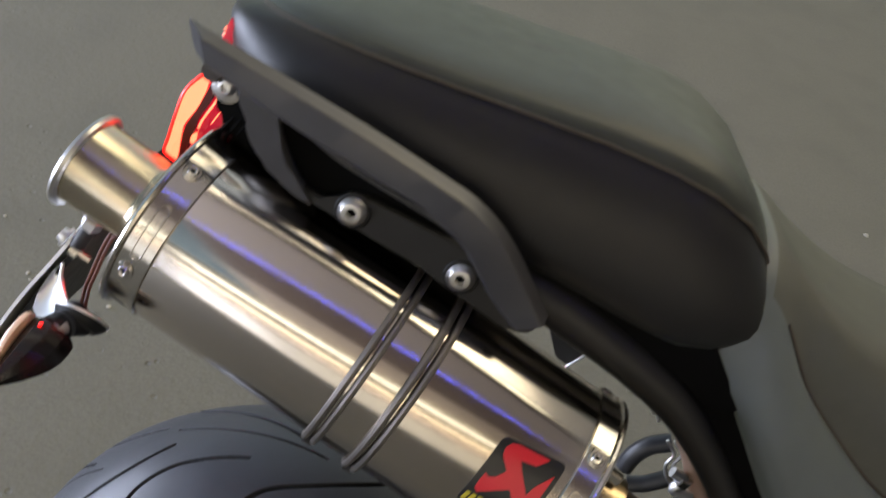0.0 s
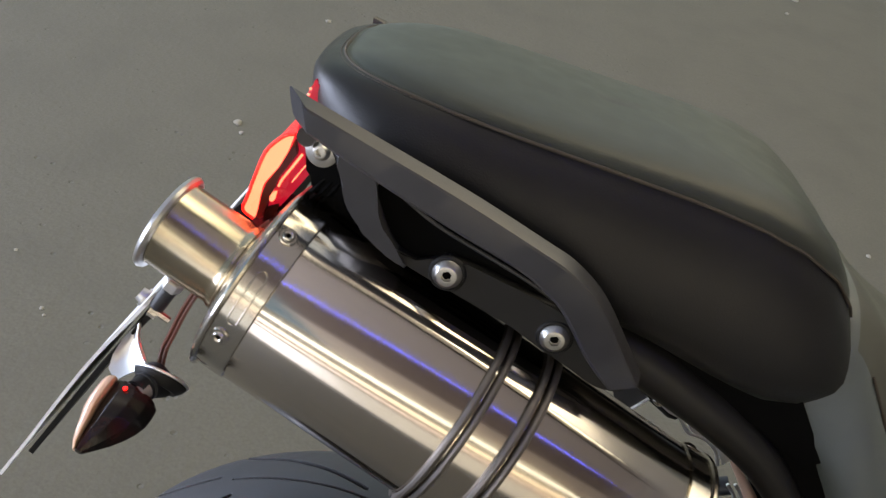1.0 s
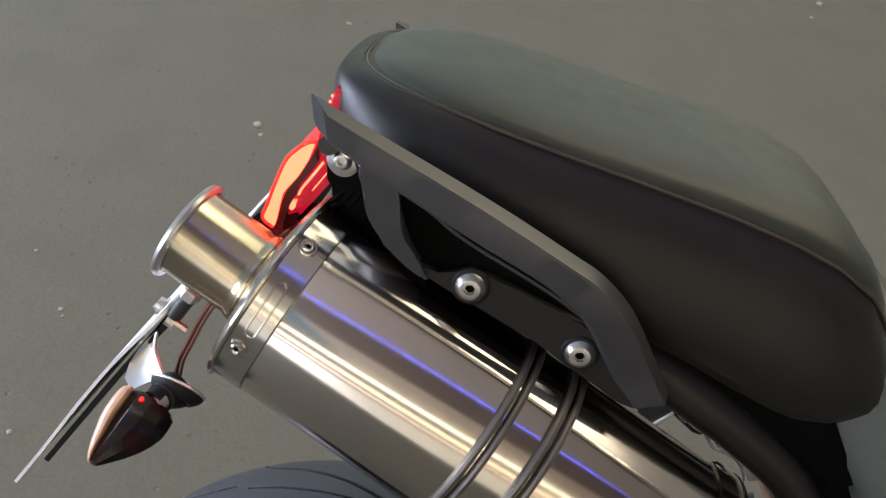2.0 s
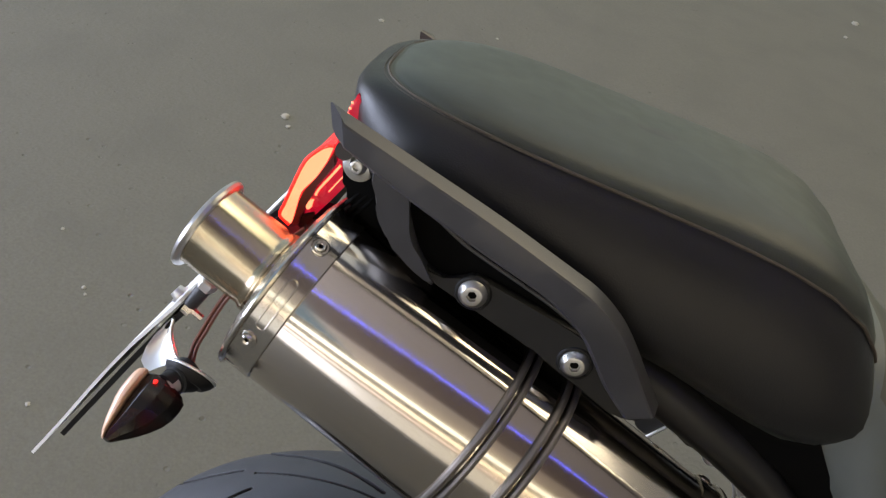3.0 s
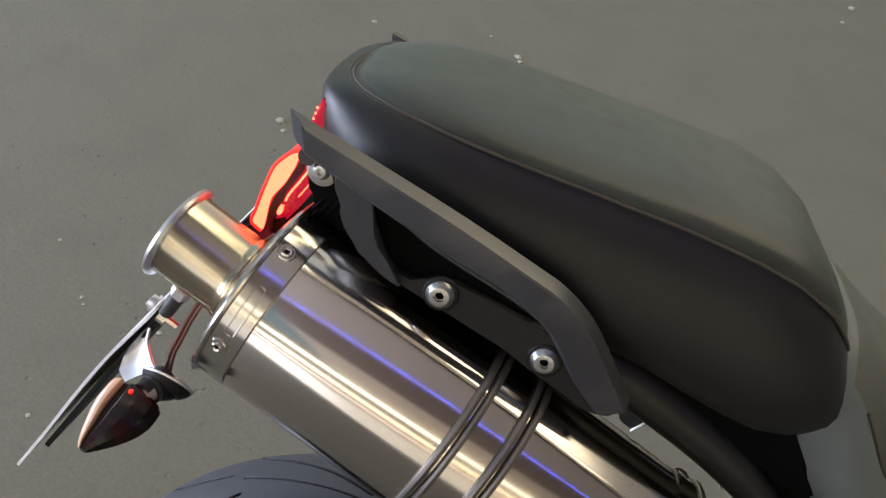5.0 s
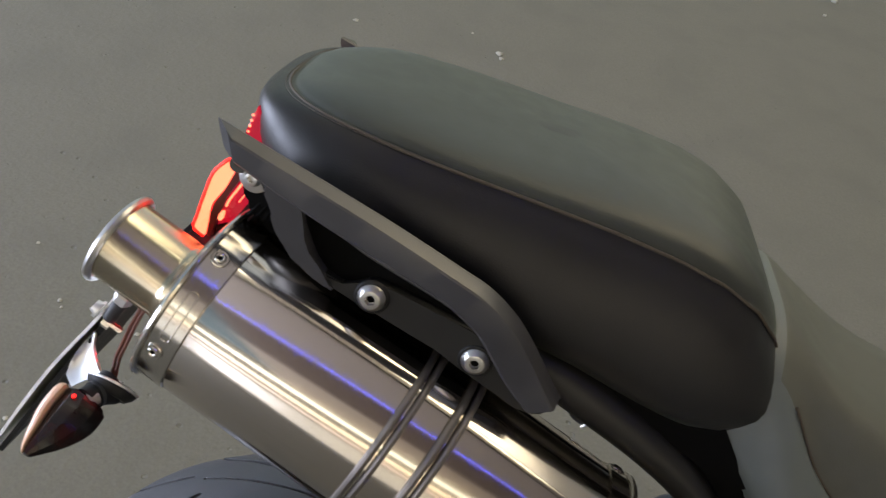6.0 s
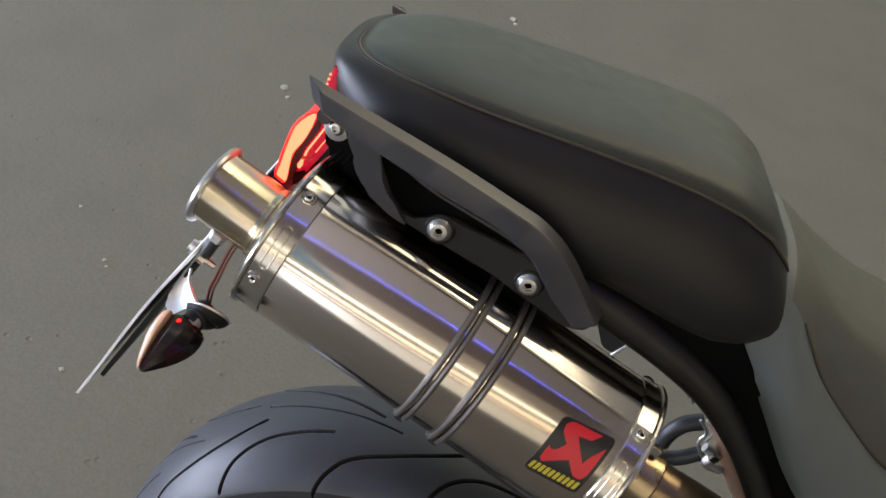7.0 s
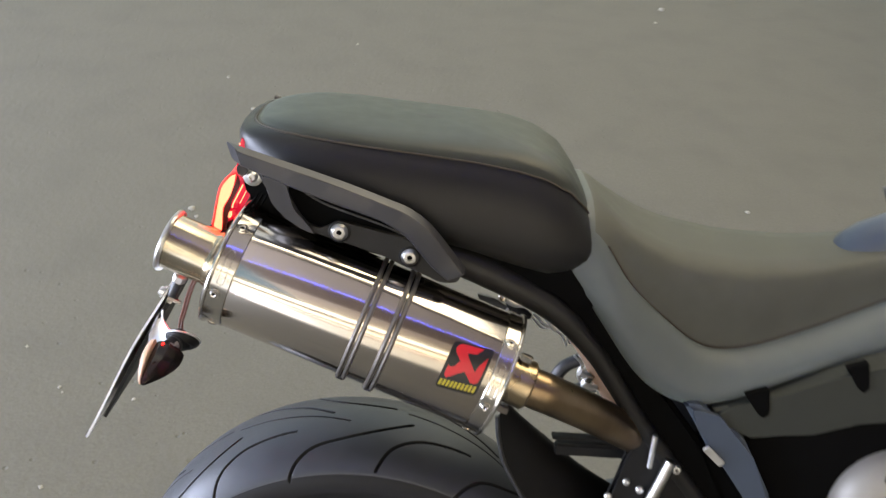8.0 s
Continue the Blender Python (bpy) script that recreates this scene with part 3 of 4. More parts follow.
for side in (1, -1):
    rail = part("grab_rail", rail_bar(side), RAIL_PAINT, bike, "black painted grab rail with a cut end", angle=22)
    flange = [(-0.0470, 0.9165), (-0.0312, 0.9106), (-0.0230, 0.9139), (-0.0145, 0.9195), (-0.0030, 0.9185), (0.0412, 0.9090), (0.0537, 0.9074), (0.0618, 0.9040), (0.080, 0.888), (0.100, 0.880), (0.110, 0.872), (0.1075, 0.8634),
              (0.0985, 0.8610), (0.0880, 0.8620), (0.0613, 0.8744), (0.0519, 0.8779), (0.0324, 0.8868), (0.0120, 0.8929), (-0.0062, 0.8985), (-0.0217, 0.9028), (-0.036, 0.9075), (-0.049, 0.9130)]
    bracket = part("rail_bracket", prism(flange, side * -0.1405, side * -0.130, 0.0016), SATIN_BLACK, rail)
    # Near-black plate stands in for the shade inside the bracket recess.
    part("bracket_recess_shade", prism([(-0.070, 0.956), (-0.060, 0.930), (-0.048, 0.912), (-0.020, 0.905), (0.05, 0.885), (0.075, 0.885), (0.066, 0.905), (0.05, 0.925), (-0.01, 0.945)], side * -0.133, side * -0.120, 0.002), MATT_BLACK, rail)
    part("bracket_ridge", tube(smooth_path([(-0.046, side * -0.1335, 0.9445), (-0.0218, side * -0.1335, 0.9330), (0.0285, side * -0.1335, 0.9170), (0.0523, side * -0.1345, 0.9075)]), [0.0012] * 19, 8), BLACK_PAINT, rail)
    part("rail_strut", prism([(-0.092, 0.966), (-0.0840, 0.9580), (-0.0805, 0.9520), (-0.0810, 0.9450), (-0.0795, 0.9390), (-0.0743, 0.9308), (-0.0643, 0.9214), (-0.0514, 0.9118), (-0.0400, 0.9070), (-0.0345, 0.9060), (-0.0380, 0.9105), (-0.0484, 0.9200),
                              (-0.0535, 0.9275), (-0.0577, 0.9353), (-0.0618, 0.9430), (-0.0633, 0.9490), (-0.062, 0.960)], side * -0.1440, side * -0.126, 0.003), RAIL_PAINT, rail)
    for at in ((-0.012, -0.1405, 0.9098), (0.058, -0.1405, 0.888)):
        spot = facing((at[0], side * at[1], at[2]), (0, -side, 0.05))
        part("washer", moved(lathe([(0, 0.0112), (0.0012, 0.0106), (0.0016, 0.0100), (0.0016, 0.008)], 32, True), spot), BLACK_PLASTIC, rail)
        part("bolt", moved(button_head(0.0088, 0.0044, 0.0035), spot @ Matrix.Translation((0, 0, 0.001)) @ pose(0, 0, 0, 0, 0, 22)), BOLT, rail, "steel hex socket bolt")
        # Black disc puts the socket's shade on its floor.
        part("socket", moved(lathe([(0.0008, 0.0), (0.0008, 0.0029), (0.0017, 0.0029), (0.0017, 0.0)], 6), spot @ Matrix.Translation((0, 0, 0.001)) @ pose(0, 0, 0, 0, 0, 22)), MATT_BLACK, rail)
    spot = facing((-0.099, side * -0.124, 0.9555), (-0.1, -side, 0.05))
    part("washer", moved(lathe([(-0.002, 0.0098), (0.0006, 0.0098), (0.0012, 0.0090), (0.0012, 0.004)], 32, True), spot), BOLT, rail)
    part("bolt", moved(button_head(0.0056, 0.0040, 0.0024), spot @ Matrix.Translation((0, 0, 0.001))), BOLT, rail, "steel hex socket bolt")
    part("lug", tube([(-0.1085, side * -0.128, 0.9630), (-0.1105, side * -0.112, 0.956)], [0.0055, 0.006], 14), RAIL_PAINT, rail)
    part("tail_side", loft([[(xl + (xr - xl) * (1 + math.cos(q)) / 2, side * (-0.114 - d * math.sin(q)), w) for q in np.linspace(0, 2 * math.pi, 40, endpoint=False)]
                            for w, xl, xr, d in ((0.951, -0.082, -0.056, 0.008), (0.947, -0.0860, -0.052, 0.0125), (0.940, -0.0875, -0.048, 0.016), (0.932, -0.0845, -0.044, 0.0175), (0.924, -0.0785, -0.040, 0.0175), (0.916, -0.0690, -0.036, 0.016), (0.910, -0.060, -0.034, 0.010))]),
         RAIL_PAINT, rail, "rounded black tail cheek")

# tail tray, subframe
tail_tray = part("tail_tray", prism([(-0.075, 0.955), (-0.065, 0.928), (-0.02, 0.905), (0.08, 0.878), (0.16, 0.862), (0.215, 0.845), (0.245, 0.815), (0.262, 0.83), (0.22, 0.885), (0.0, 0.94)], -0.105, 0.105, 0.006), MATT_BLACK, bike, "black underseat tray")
# Added near-black blocks fill the shaded gap below the tail.
part("tail_shade_filler", prism([(-0.112, 0.950), (-0.108, 0.930), (-0.090, 0.912), (-0.050, 0.905), (-0.050, 0.950), (-0.098, 0.954)], -0.1145, 0.1145, 0.005), MATT_BLACK, tail_tray)
part("tail_shade_filler", prism([(-0.108, 0.925), (-0.100, 0.885), (-0.060, 0.868), (0.03, 0.850), (0.03, 0.92), (-0.05, 0.94)], -0.060, 0.095, 0.005), MATT_BLACK, tail_tray)
for k in range(3):
    part("cable", tube(smooth_path([(-0.116 + 0.004 * k, -0.10, 0.905), (-0.104 + 0.005 * k, -0.113, 0.922), (-0.094 + 0.004 * k, -0.112, 0.938), (-0.088, -0.10, 0.950)]), 0.0013, 8), MATT_BLACK, tail_tray)
FRAME = [(0.085, 0.878), (0.117, 0.868), (0.150, 0.854), (0.183, 0.838), (0.2145, 0.819), (0.2385, 0.798), (0.266, 0.7675), (0.294, 0.729), (0.320, 0.692), (0.352, 0.652), (0.43, 0.555), (0.47, 0.49)]
for side in (-1, 1):
    part("frame_tube", tube(smooth_path([(x, side * 0.10, w) for x, w in FRAME]), [0.0168 - 0.0058 * min(1.0, max(0.0, (q - 10) / 26)) for q in range(67)], 18), SATIN_BLACK, bike, "black steel subframe tube")
    # Near-black sheet carries the shade between frame tube and seats.
    part("shade_gusset", prism([(0.13, 0.900), (0.20, 0.882), (0.230, 0.868), (0.262, 0.838), (0.292, 0.786), (0.322, 0.737), (0.355, 0.715), (0.40, 0.66), (0.46, 0.55), (0.40, 0.55), (0.335, 0.610), (0.306, 0.665), (0.312, 0.702), (0.29, 0.742), (0.24, 0.799), (0.19, 0.842), (0.13, 0.86)],
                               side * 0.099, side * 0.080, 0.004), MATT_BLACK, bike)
hanger = part("seat_stay", prism([(0.1392, 0.7624), (0.1487, 0.7605), (0.1623, 0.7574), (0.1790, 0.7468), (0.1657, 0.7278), (0.1546, 0.7323)], 0.048, 0.056, 0.0015), BLACK_PAINT, bike, "black steel tab under the seat")
part("tab_edge", tube([(0.1790, 0.0460, 0.7468), (0.1657, 0.0460, 0.7278)], 0.0014, 8), SILVER, hanger)
part("stay_arm", tube(smooth_path([(0.1666, -0.0300, 0.7972), (0.1783, -0.0300, 0.7906), (0.1962, -0.0300, 0.7897), (0.2148, -0.0300, 0.7781), (0.2294, -0.0300, 0.7606)]), 0.0044, 10, flat=0.6), SILVER, hanger, "bare aluminium arm")
part("arm_bolt", moved(button_head(0.0052, 0.004, 0.0018), facing((0.1626, -0.034, 0.7992), (0, -1, 0.3))), STEEL, hanger)
plug = part("cable_plug", tube([(0.1766, 0.0500, 0.7534), (0.1830, 0.0500, 0.7489), (0.2025, 0.0500, 0.7379), (0.2082, 0.0500, 0.7354)], [0.002, 0.0062, 0.0062, 0.004], 12), BLACK_PLASTIC, bike, "black plug on thin bright cables")
for k in range(2):
    part("cable", tube([p + Vector((0.004 * k, 0, 0.003 * k)) for p in smooth_path([(0.2070, 0.0500, 0.7374), (0.2142, 0.0500, 0.7309), (0.2223, 0.0500, 0.7222), (0.2304, 0.0500, 0.7214), (0.2410, 0.0500, 0.7190), (0.2516, 0.0500, 0.7104), (0.2580, 0.0500, 0.6977)])], 0.0016, 8), SILVER, plug)
    part("wire_clip", tube([p + Vector((0.006 * k, 0, 0.002 * k)) for p in smooth_path([(0.2668, 0.0350, 0.6920), (0.2772, 0.0350, 0.6799), (0.2743, 0.0350, 0.6672), (0.2789, 0.0350, 0.6556), (0.2891, 0.0350, 0.6445)])], 0.0016, 8), SILVER, plug)
shield = part("heat_shield", tube(smooth_path([(0.249, 0.008, 0.7365), (0.2735, 0.006, 0.709), (0.2925, 0.004, 0.6815), (0.312, 0.002, 0.6560), (0.3285, 0.0, 0.6400)]), [0.0025 + 0.0060 * min(1.0, q / 14) - (0.004 if q == 24 else 0.0) for q in range(25)], 14, flat=0.5), COPPER, bike, "copper coloured heat shield")
fit_hose = part("hose_fitting", tube(smooth_path([(0.2695, 0.0000, 0.6888), (0.2816, 0.0000, 0.6825), (0.2768, 0.0000, 0.6715), (0.2928, -0.0000, 0.6678)]), 0.0048, 10), SILVER, bike, "small bright hose fitting")
part("nut", moved(lathe([(-0.004, 0.0), (-0.004, 0.0068), (0.004, 0.0068), (0.004, 0.0)], 6), facing((0.2816, 0.0, 0.6825), (0.3, -0.2, 1))), STEEL, fit_hose)
part("brake_hose", tube(smooth_path([(0.2488, 0.0600, 0.6321), (0.2532, 0.0600, 0.6492), (0.2632, 0.0600, 0.6638), (0.2798, 0.0600, 0.6733)]), 0.0085, 12), BLACK_PAINT, bike, "black rubber brake hose")
part("brake_hose", tube(smooth_path([(0.2578, 0.0600, 0.6152), (0.2730, 0.0600, 0.6209), (0.2916, 0.0600, 0.6356)]), 0.0080, 12), BLACK_PAINT, bike, "black rubber brake hose")

# silencer
CAN = Matrix(((0.31892767, -0.10145354, 0.94233344, 0.0), (-0.03252416, -0.99484028, -0.09609891, -0.1284), (0.94722084, 0.0, -0.32058178, 0.8177), (0, 0, 0, 1)))
can = part("silencer", lathe([(-0.132, 0.0625), (-0.131, 0.0632), (0.163, 0.0632), (0.164, 0.0625)], 128), TITANIUM, bike, "brushed titanium exhaust silencer", pose_in=CAN)


def on_can(s, a, r=0.0632):
    q = radians(a)
    return Vector((r * math.cos(q), r * math.sin(q), s))


rear_band = part("rear_band", lathe([(-0.1335, 0.0636), (-0.1335, 0.0642), (-0.1145, 0.0642), (-0.1140, 0.0638), (-0.1140, 0.0630)], 128), BAND, can, pose_in=Matrix())
front_band = part("front_band", lathe([(0.1505, 0.0630), (0.1505, 0.0638), (0.1510, 0.0642), (0.1655, 0.0642), (0.1655, 0.0636)], 128), BAND, can, pose_in=Matrix())
part("rear_rim", ring(0.0650, 0.0021, -0.1345, 96), STEEL, can, "rolled steel rim", pose_in=Matrix())
part("front_rim", ring(0.0650, 0.0021, 0.1668, 96), STEEL, can, "rolled steel rim", pose_in=Matrix())
part("end_cap", lathe([(-0.134, 0.0645), (-0.139, 0.058), (-0.142, 0.040), (-0.140, 0.029)], 72), STEEL, can, pose_in=Matrix())
OFF = Matrix.Translation((-0.0045, 0.001, 0.0))
outlet = part("outlet_tube", lathe([(-0.128, 0.0345), (-0.1395, 0.0322), (-0.1425, 0.0312), (-0.1433, 0.0298), (-0.1448, 0.0298), (-0.1458, 0.0306), (-0.1482, 0.0303), (-0.1495, 0.0291), (-0.1515, 0.0287), (-0.1920, 0.0287), (-0.1965, 0.0298), (-0.198, 0.0300), (-0.198, 0.0285), (-0.190, 0.0272), (-0.11, 0.0268)], 72), GOLDEN, can, "straw tinted steel outlet tube", pose_in=OFF)
part("outlet_lip", moved(ring(0.0305, 0.0030, -0.1970, 72), OFF), BOLT, can, "rolled steel lip", pose_in=Matrix())
part("inlet_cap", lathe([(0.165, 0.0645), (0.170, 0.055), (0.173, 0.03), (0.173, 0.02)], 72), STEEL, can, pose_in=Matrix())
part("inlet_collar", lathe([(0.170, 0.0252), (0.174, 0.0256), (0.194, 0.0256), (0.196, 0.0262), (0.199, 0.0262), (0.201, 0.024), (0.201, 0.02)], 64), GOLDEN_DARK, can, "straw tinted steel collar", pose_in=Matrix())
part("link_pipe", tube(smooth_path([(0, 0, 0.19), (0, 0, 0.215), (-0.0018, -0.0038, 0.2235), (-0.0168, -0.0294, 0.2749), (-0.0393, -0.0646, 0.334), (-0.0654, -0.1044, 0.3914), (-0.0973, -0.1502, 0.4596)]), 0.0212, 32), PIPE, can, "heat tinted steel link pipe", pose_in=Matrix())
part("spring_tab", moved(box((0.008, 0.006, 0.012), (0, 0, 0), 0.001), Matrix.Translation((0.031, 0.004, 0.184))), STEEL, can)
part("spring_tab", moved(box((0.008, 0.006, 0.014), (0, 0, 0), 0.001), Matrix.Translation((-0.031, 0.010, 0.184))), WIRE, can)
for s in (0.0165, 0.0465):
    strap = part("strap", ring(0.0655, 0.0023, s - 0.0031, 96), WIRE, can, "dark double wire strap", pose_in=Matrix())
    part("second_wire", ring(0.0655, 0.0023, s + 0.0031, 96), WIRE, strap, pose_in=Matrix())
    part("end_clip", moved(box((0.006, 0.006, 0.011), (0, 0, 0), 0.0022), Matrix.Translation(on_can(s, 136, 0.0662)) @ pose(0, 0, 0, 0, 0, 136)), BLACK_PAINT, strap)
for s, a in ((-0.1255, 30.5), (-0.1255, 94), (0.1575, 32), (0.1575, 94.5), (-0.1255, 157), (0.1575, 157), (-0.1255, -33), (0.1575, -33)):
    o = on_can(0, a, 1.0)
    rv = part("rivet", moved(lathe([(0, 0.0054), (0.0008, 0.0056), (0.0014, 0.0050), (0.0014, 0.0038), (0.0022, 0.0034), (0.0027, 0.0028), (0.0026, 0.0021), (0.0020, 0.0014), (0.0004, 0.0013)], 20), facing(on_can(s, a, 0.0641), o)), STEEL, can)
    # Black floor paints the shade inside the rivet bore.
    part("rivet_bore", moved(lathe([(0.0003, 0.0014), (0.0010, 0.0013), (0.0010, 0.0)], 12), facing(on_can(s, a, 0.0641), o)), MATT_BLACK, rv)
for band, s0 in ((rear_band, -0.1238), (front_band, 0.1580)):
    slot = []
    for s, a0 in ((0.0032, 1), (-0.0032, -1)):
        slot += [on_can(s0 + s, a, 0.0643) for a in (np.linspace(55, 82, 14) if a0 > 0 else np.linspace(82, 55, 14))]
        slot += [on_can(s0 + s * math.cos(q), (82 if a0 > 0 else 55) + a0 * 2.6 * math.sin(q), 0.0643) for q in np.linspace(0.3, math.pi - 0.3, 6)]
    part("slot_edge", tube(slot + slot[:1], 0.00055, 6, caps=False), STEEL, band)
part("seam_weld", tube([on_can(s, 178, 0.0633) for s in np.linspace(-0.114, 0.151, 20)], 0.0008, 6), STEEL, can)


# label: a plain red mark and a yellow bar on black
def label_point(u, v, r):
    """u across, v down the label, both 0 to 1."""
    return on_can(0.1043 + 0.0398 * u - 0.0010 * (v - 0.5), 46.3 + 45.0 * v + 5.8 * (0.5 - u), r)


def label_shape(outline, r, bm=None, thick=0.00025):
    """A flat shape in label measures wrapped on the can, as a thin raised sheet."""
    bm = bm or bmesh.new()
    n = 26
    xs = [p[0] for p in outline]
    ys = [p[1] for p in outline]
    base = bmesh.new()
    vs = [base.verts.new((x, y, 0)) for x, y in outline]
    base.faces.new(vs)
    for k in range(1, n):
        y = min(ys) + (max(ys) - min(ys)) * k / n
        bmesh.ops.bisect_plane(base, geom=base.verts[:] + base.edges[:] + base.faces[:], plane_co=(0, y, 0), plane_no=(0, 1, 0))
    top = {v: bm.verts.new(label_point(v.co.x, v.co.y, r + thick)) for v in base.verts}
    low = {v: bm.verts.new(label_point(v.co.x, v.co.y, r - thick)) for v in base.verts}
    for f in base.faces:
        bm.faces.new([top[v] for v in f.verts])
    for e in base.edges:
        if len(e.link_faces) == 1:
            a, b = e.verts
            bm.faces.new((top[a], top[b], low[b], low[a]))
    base.free()
    return bm


def rounded(w0, h0, w1, h1, r, n=5):
    out = []
    for cx, cy, a0 in ((w1 - r, h1 - r, 0), (w0 + r, h1 - r, 90), (w0 + r, h0 + r, 180), (w1 - r, h0 + r, 270)):
        out += [(cx + r * math.cos(radians(a0 + 90 * k / n)), cy + r * math.sin(radians(a0 + 90 * k / n))) for k in range(n + 1)]
    return out


sticker = part("label", label_shape(rounded(0, 0, 1, 1, 0.09), 0.0634), LABEL_BLACK, can, "black label with a red mark and yellow bar")
MARK = [(0.141, 0.221), (0.104, 0.123), (0.150, 0.055), (0.236, 0.029), (0.754, 0.041), (0.634, 0.168), (0.399, 0.189), (0.490, 0.284), (0.751, 0.524), (0.767, 0.439), (0.793, 0.369), (0.928, 0.188), (0.935, 0.627), (0.913, 0.715), (0.851, 0.756), (0.741, 0.740), (0.514, 0.549), (0.363, 0.633), (0.160, 0.758), (0.096, 0.704), (0.084, 0.613), (0.087, 0.489), (0.154, 0.522), (0.240, 0.488), (0.318, 0.366)]
part("label_mark", label_shape(MARK, 0.0638), LABEL_RED, sticker, "plain red angular mark")
for u in np.linspace(0.055, 0.885, 10):
    part("label_bar", label_shape([(u, 0.80), (u + 0.060, 0.80), (u + 0.048, 0.935), (u - 0.012, 0.935)], 0.0638), LABEL_YELLOW, sticker)

# tail lamp
lamp = part("tail_lamp", prism([(-0.1198, 0.9790), (-0.1236, 0.9731), (-0.1262, 0.9600), (-0.1268, 0.9400), (-0.1290, 0.9170), (-0.1380, 0.8960), (-0.1410, 0.8830), (-0.1370, 0.8760), (-0.1290, 0.8880), (-0.1222, 0.9000), (-0.1118, 0.9198), (-0.108, 0.9260), (-0.108, 0.9700)], -0.070, 0.070, 0.003), RED_LENS, bike, "lit red tail lamp")
LENS = [(-0.1270, 0.9405), (-0.1315, 0.9388), (-0.1367, 0.9338), (-0.1434, 0.9237), (-0.1478, 0.9055), (-0.1507, 0.8899), (-0.1523, 0.8802), (-0.1447, 0.8756), (-0.1432, 0.8829), (-0.1425, 0.8946), (-0.1411, 0.9024), (-0.1341, 0.9153), (-0.1295, 0.9280)]
part("bright_lens", prism([(p.x, p.z) for p in smooth_path([(x, 0, w) for x, w in LENS], 4)], -0.0745, -0.0728, 0.0005), LED, lamp, "glowing pale red lens")
part("lens_body", prism([(p.x, p.z) for p in smooth_path([(x, 0, w) for x, w in LENS], 4)], -0.0726, 0.0745, 0.0008), LENS_RED, lamp, "glowing deep red lens body")
part("lens_edge", tube(smooth_path([(x, -0.0738, w) for x, w in LENS[:8]], 4), 0.0013, 8), RED_SPOT, lamp, "glowing deep red lens edge")
part("lens_shroud", prism([(-0.1262, 0.9375), (-0.1292, 0.9275), (-0.1338, 0.9150), (-0.1408, 0.9020), (-0.1421, 0.8946), (-0.1428, 0.8829), (-0.1443, 0.8756), (-0.1400, 0.8750), (-0.1372, 0.8900), (-0.1358, 0.8997), (-0.1323, 0.9095), (-0.1275, 0.9190), (-0.1234, 0.9281)], -0.0730, 0.0730, 0.0010), SHROUD, lamp, "dark red shroud")
part("bright_rib", tube(smooth_path([(-0.1207, -0.0712, 0.9276), (-0.1258, -0.0712, 0.9171), (-0.1309, -0.0712, 0.9068), (-0.1325, -0.0712, 0.9014)]), 0.0008, 8), LED, lamp)
part("bright_rib", tube([(-0.1165, -0.0704, 0.9225), (-0.1245, -0.0704, 0.9065)], 0.0004, 6), LED, lamp)
part("led_end", prism([(-0.1367, 0.8950), (-0.1329, 0.8983), (-0.1334, 0.8910), (-0.1364, 0.8898)], -0.0738, -0.066, 0.0008), LED, lamp)
part("clear_block", prism([(-0.1406, 0.8831), (-0.1298, 0.8897), (-0.1320, 0.8789), (-0.1385, 0.8730)], -0.0715, -0.050, 0.001), SMOKED, lamp, "smoked clear block")
for k in range(4):
    part("led", moved(lathe([(0, 0.0009), (0.0006, 0.0008), (0.0009, 0.0)], 10), facing((-0.1228 - 0.0006 * k, -0.0705, 0.971 - 0.004 * k), (-0.4, -1, 0.2))), LED, lamp)
# Hidden emitter added to redden the plate fittings.
part("spill_emitter", box((0.012, 0.014, 0.006), (-0.150, -0.075, 0.837), 0.001), SPILL_GLOW, lamp, "hidden red emitter added for the tail lamp's spill")
part("lamp_socket", box((0.016, 0.03, 0.022), (-0.128, -0.05, 0.872), 0.003), BLACK_PLASTIC, lamp)

# number plate and its holder
PLATE = [(-0.1770, 0.8470), (-0.1829, 0.8390), (-0.2020, 0.8058), (-0.2278, 0.7634), (-0.2500, 0.7210), (-0.2717, 0.6764), (-0.2935, 0.6335)]


def sheet(line, v0, v1, thick, lead):
    """A bent sheet whose edge follows the line; thick towards the bike."""
    pts = smooth_path([(x, 0, w) for x, w in line], 5)
    back = []
    for i, p in enumerate(pts):
        d = (pts[min(i + 1, len(pts) - 1)] - pts[max(i - 1, 0)]).normalized()
        back.append(p + Vector((-d.z, 0, d.x)) * thick * lead)
    return prism([(p.x, p.z) for p in pts] + [(p.x, p.z) for p in back[::-1]], v0, v1)


plate = part("number_plate", sheet(PLATE, -0.114, 0.046, 0.0024, 1), PLATE_WHITE, bike, "pale number plate on a black holder")
part("plate_holder", sheet([(-0.180, 0.829), (-0.1935, 0.8085), (-0.2205, 0.762), (-0.2485, 0.708), (-0.273, 0.660)], -0.111, 0.063, 0.0040, 1), BLACK_PLASTIC, plate)
part("holder_arm", sheet([(-0.158, 0.861), (-0.171, 0.844), (-0.188, 0.818)], -0.090, -0.070, 0.004, 1), BLACK_PLASTIC, plate)
part("holder_cover", prism([(-0.170, 0.860), (-0.157, 0.878), (-0.136, 0.885), (-0.131, 0.862), (-0.164, 0.836)], -0.062, 0.046, 0.004), BLACK_PLASTIC, plate)
spacer = part("spacer", tube([(-0.1782, -0.116, 0.8360), (-0.1872, -0.116, 0.8170)], 0.0052, 16), BLACK_PAINT, plate, "black spacer sleeve")
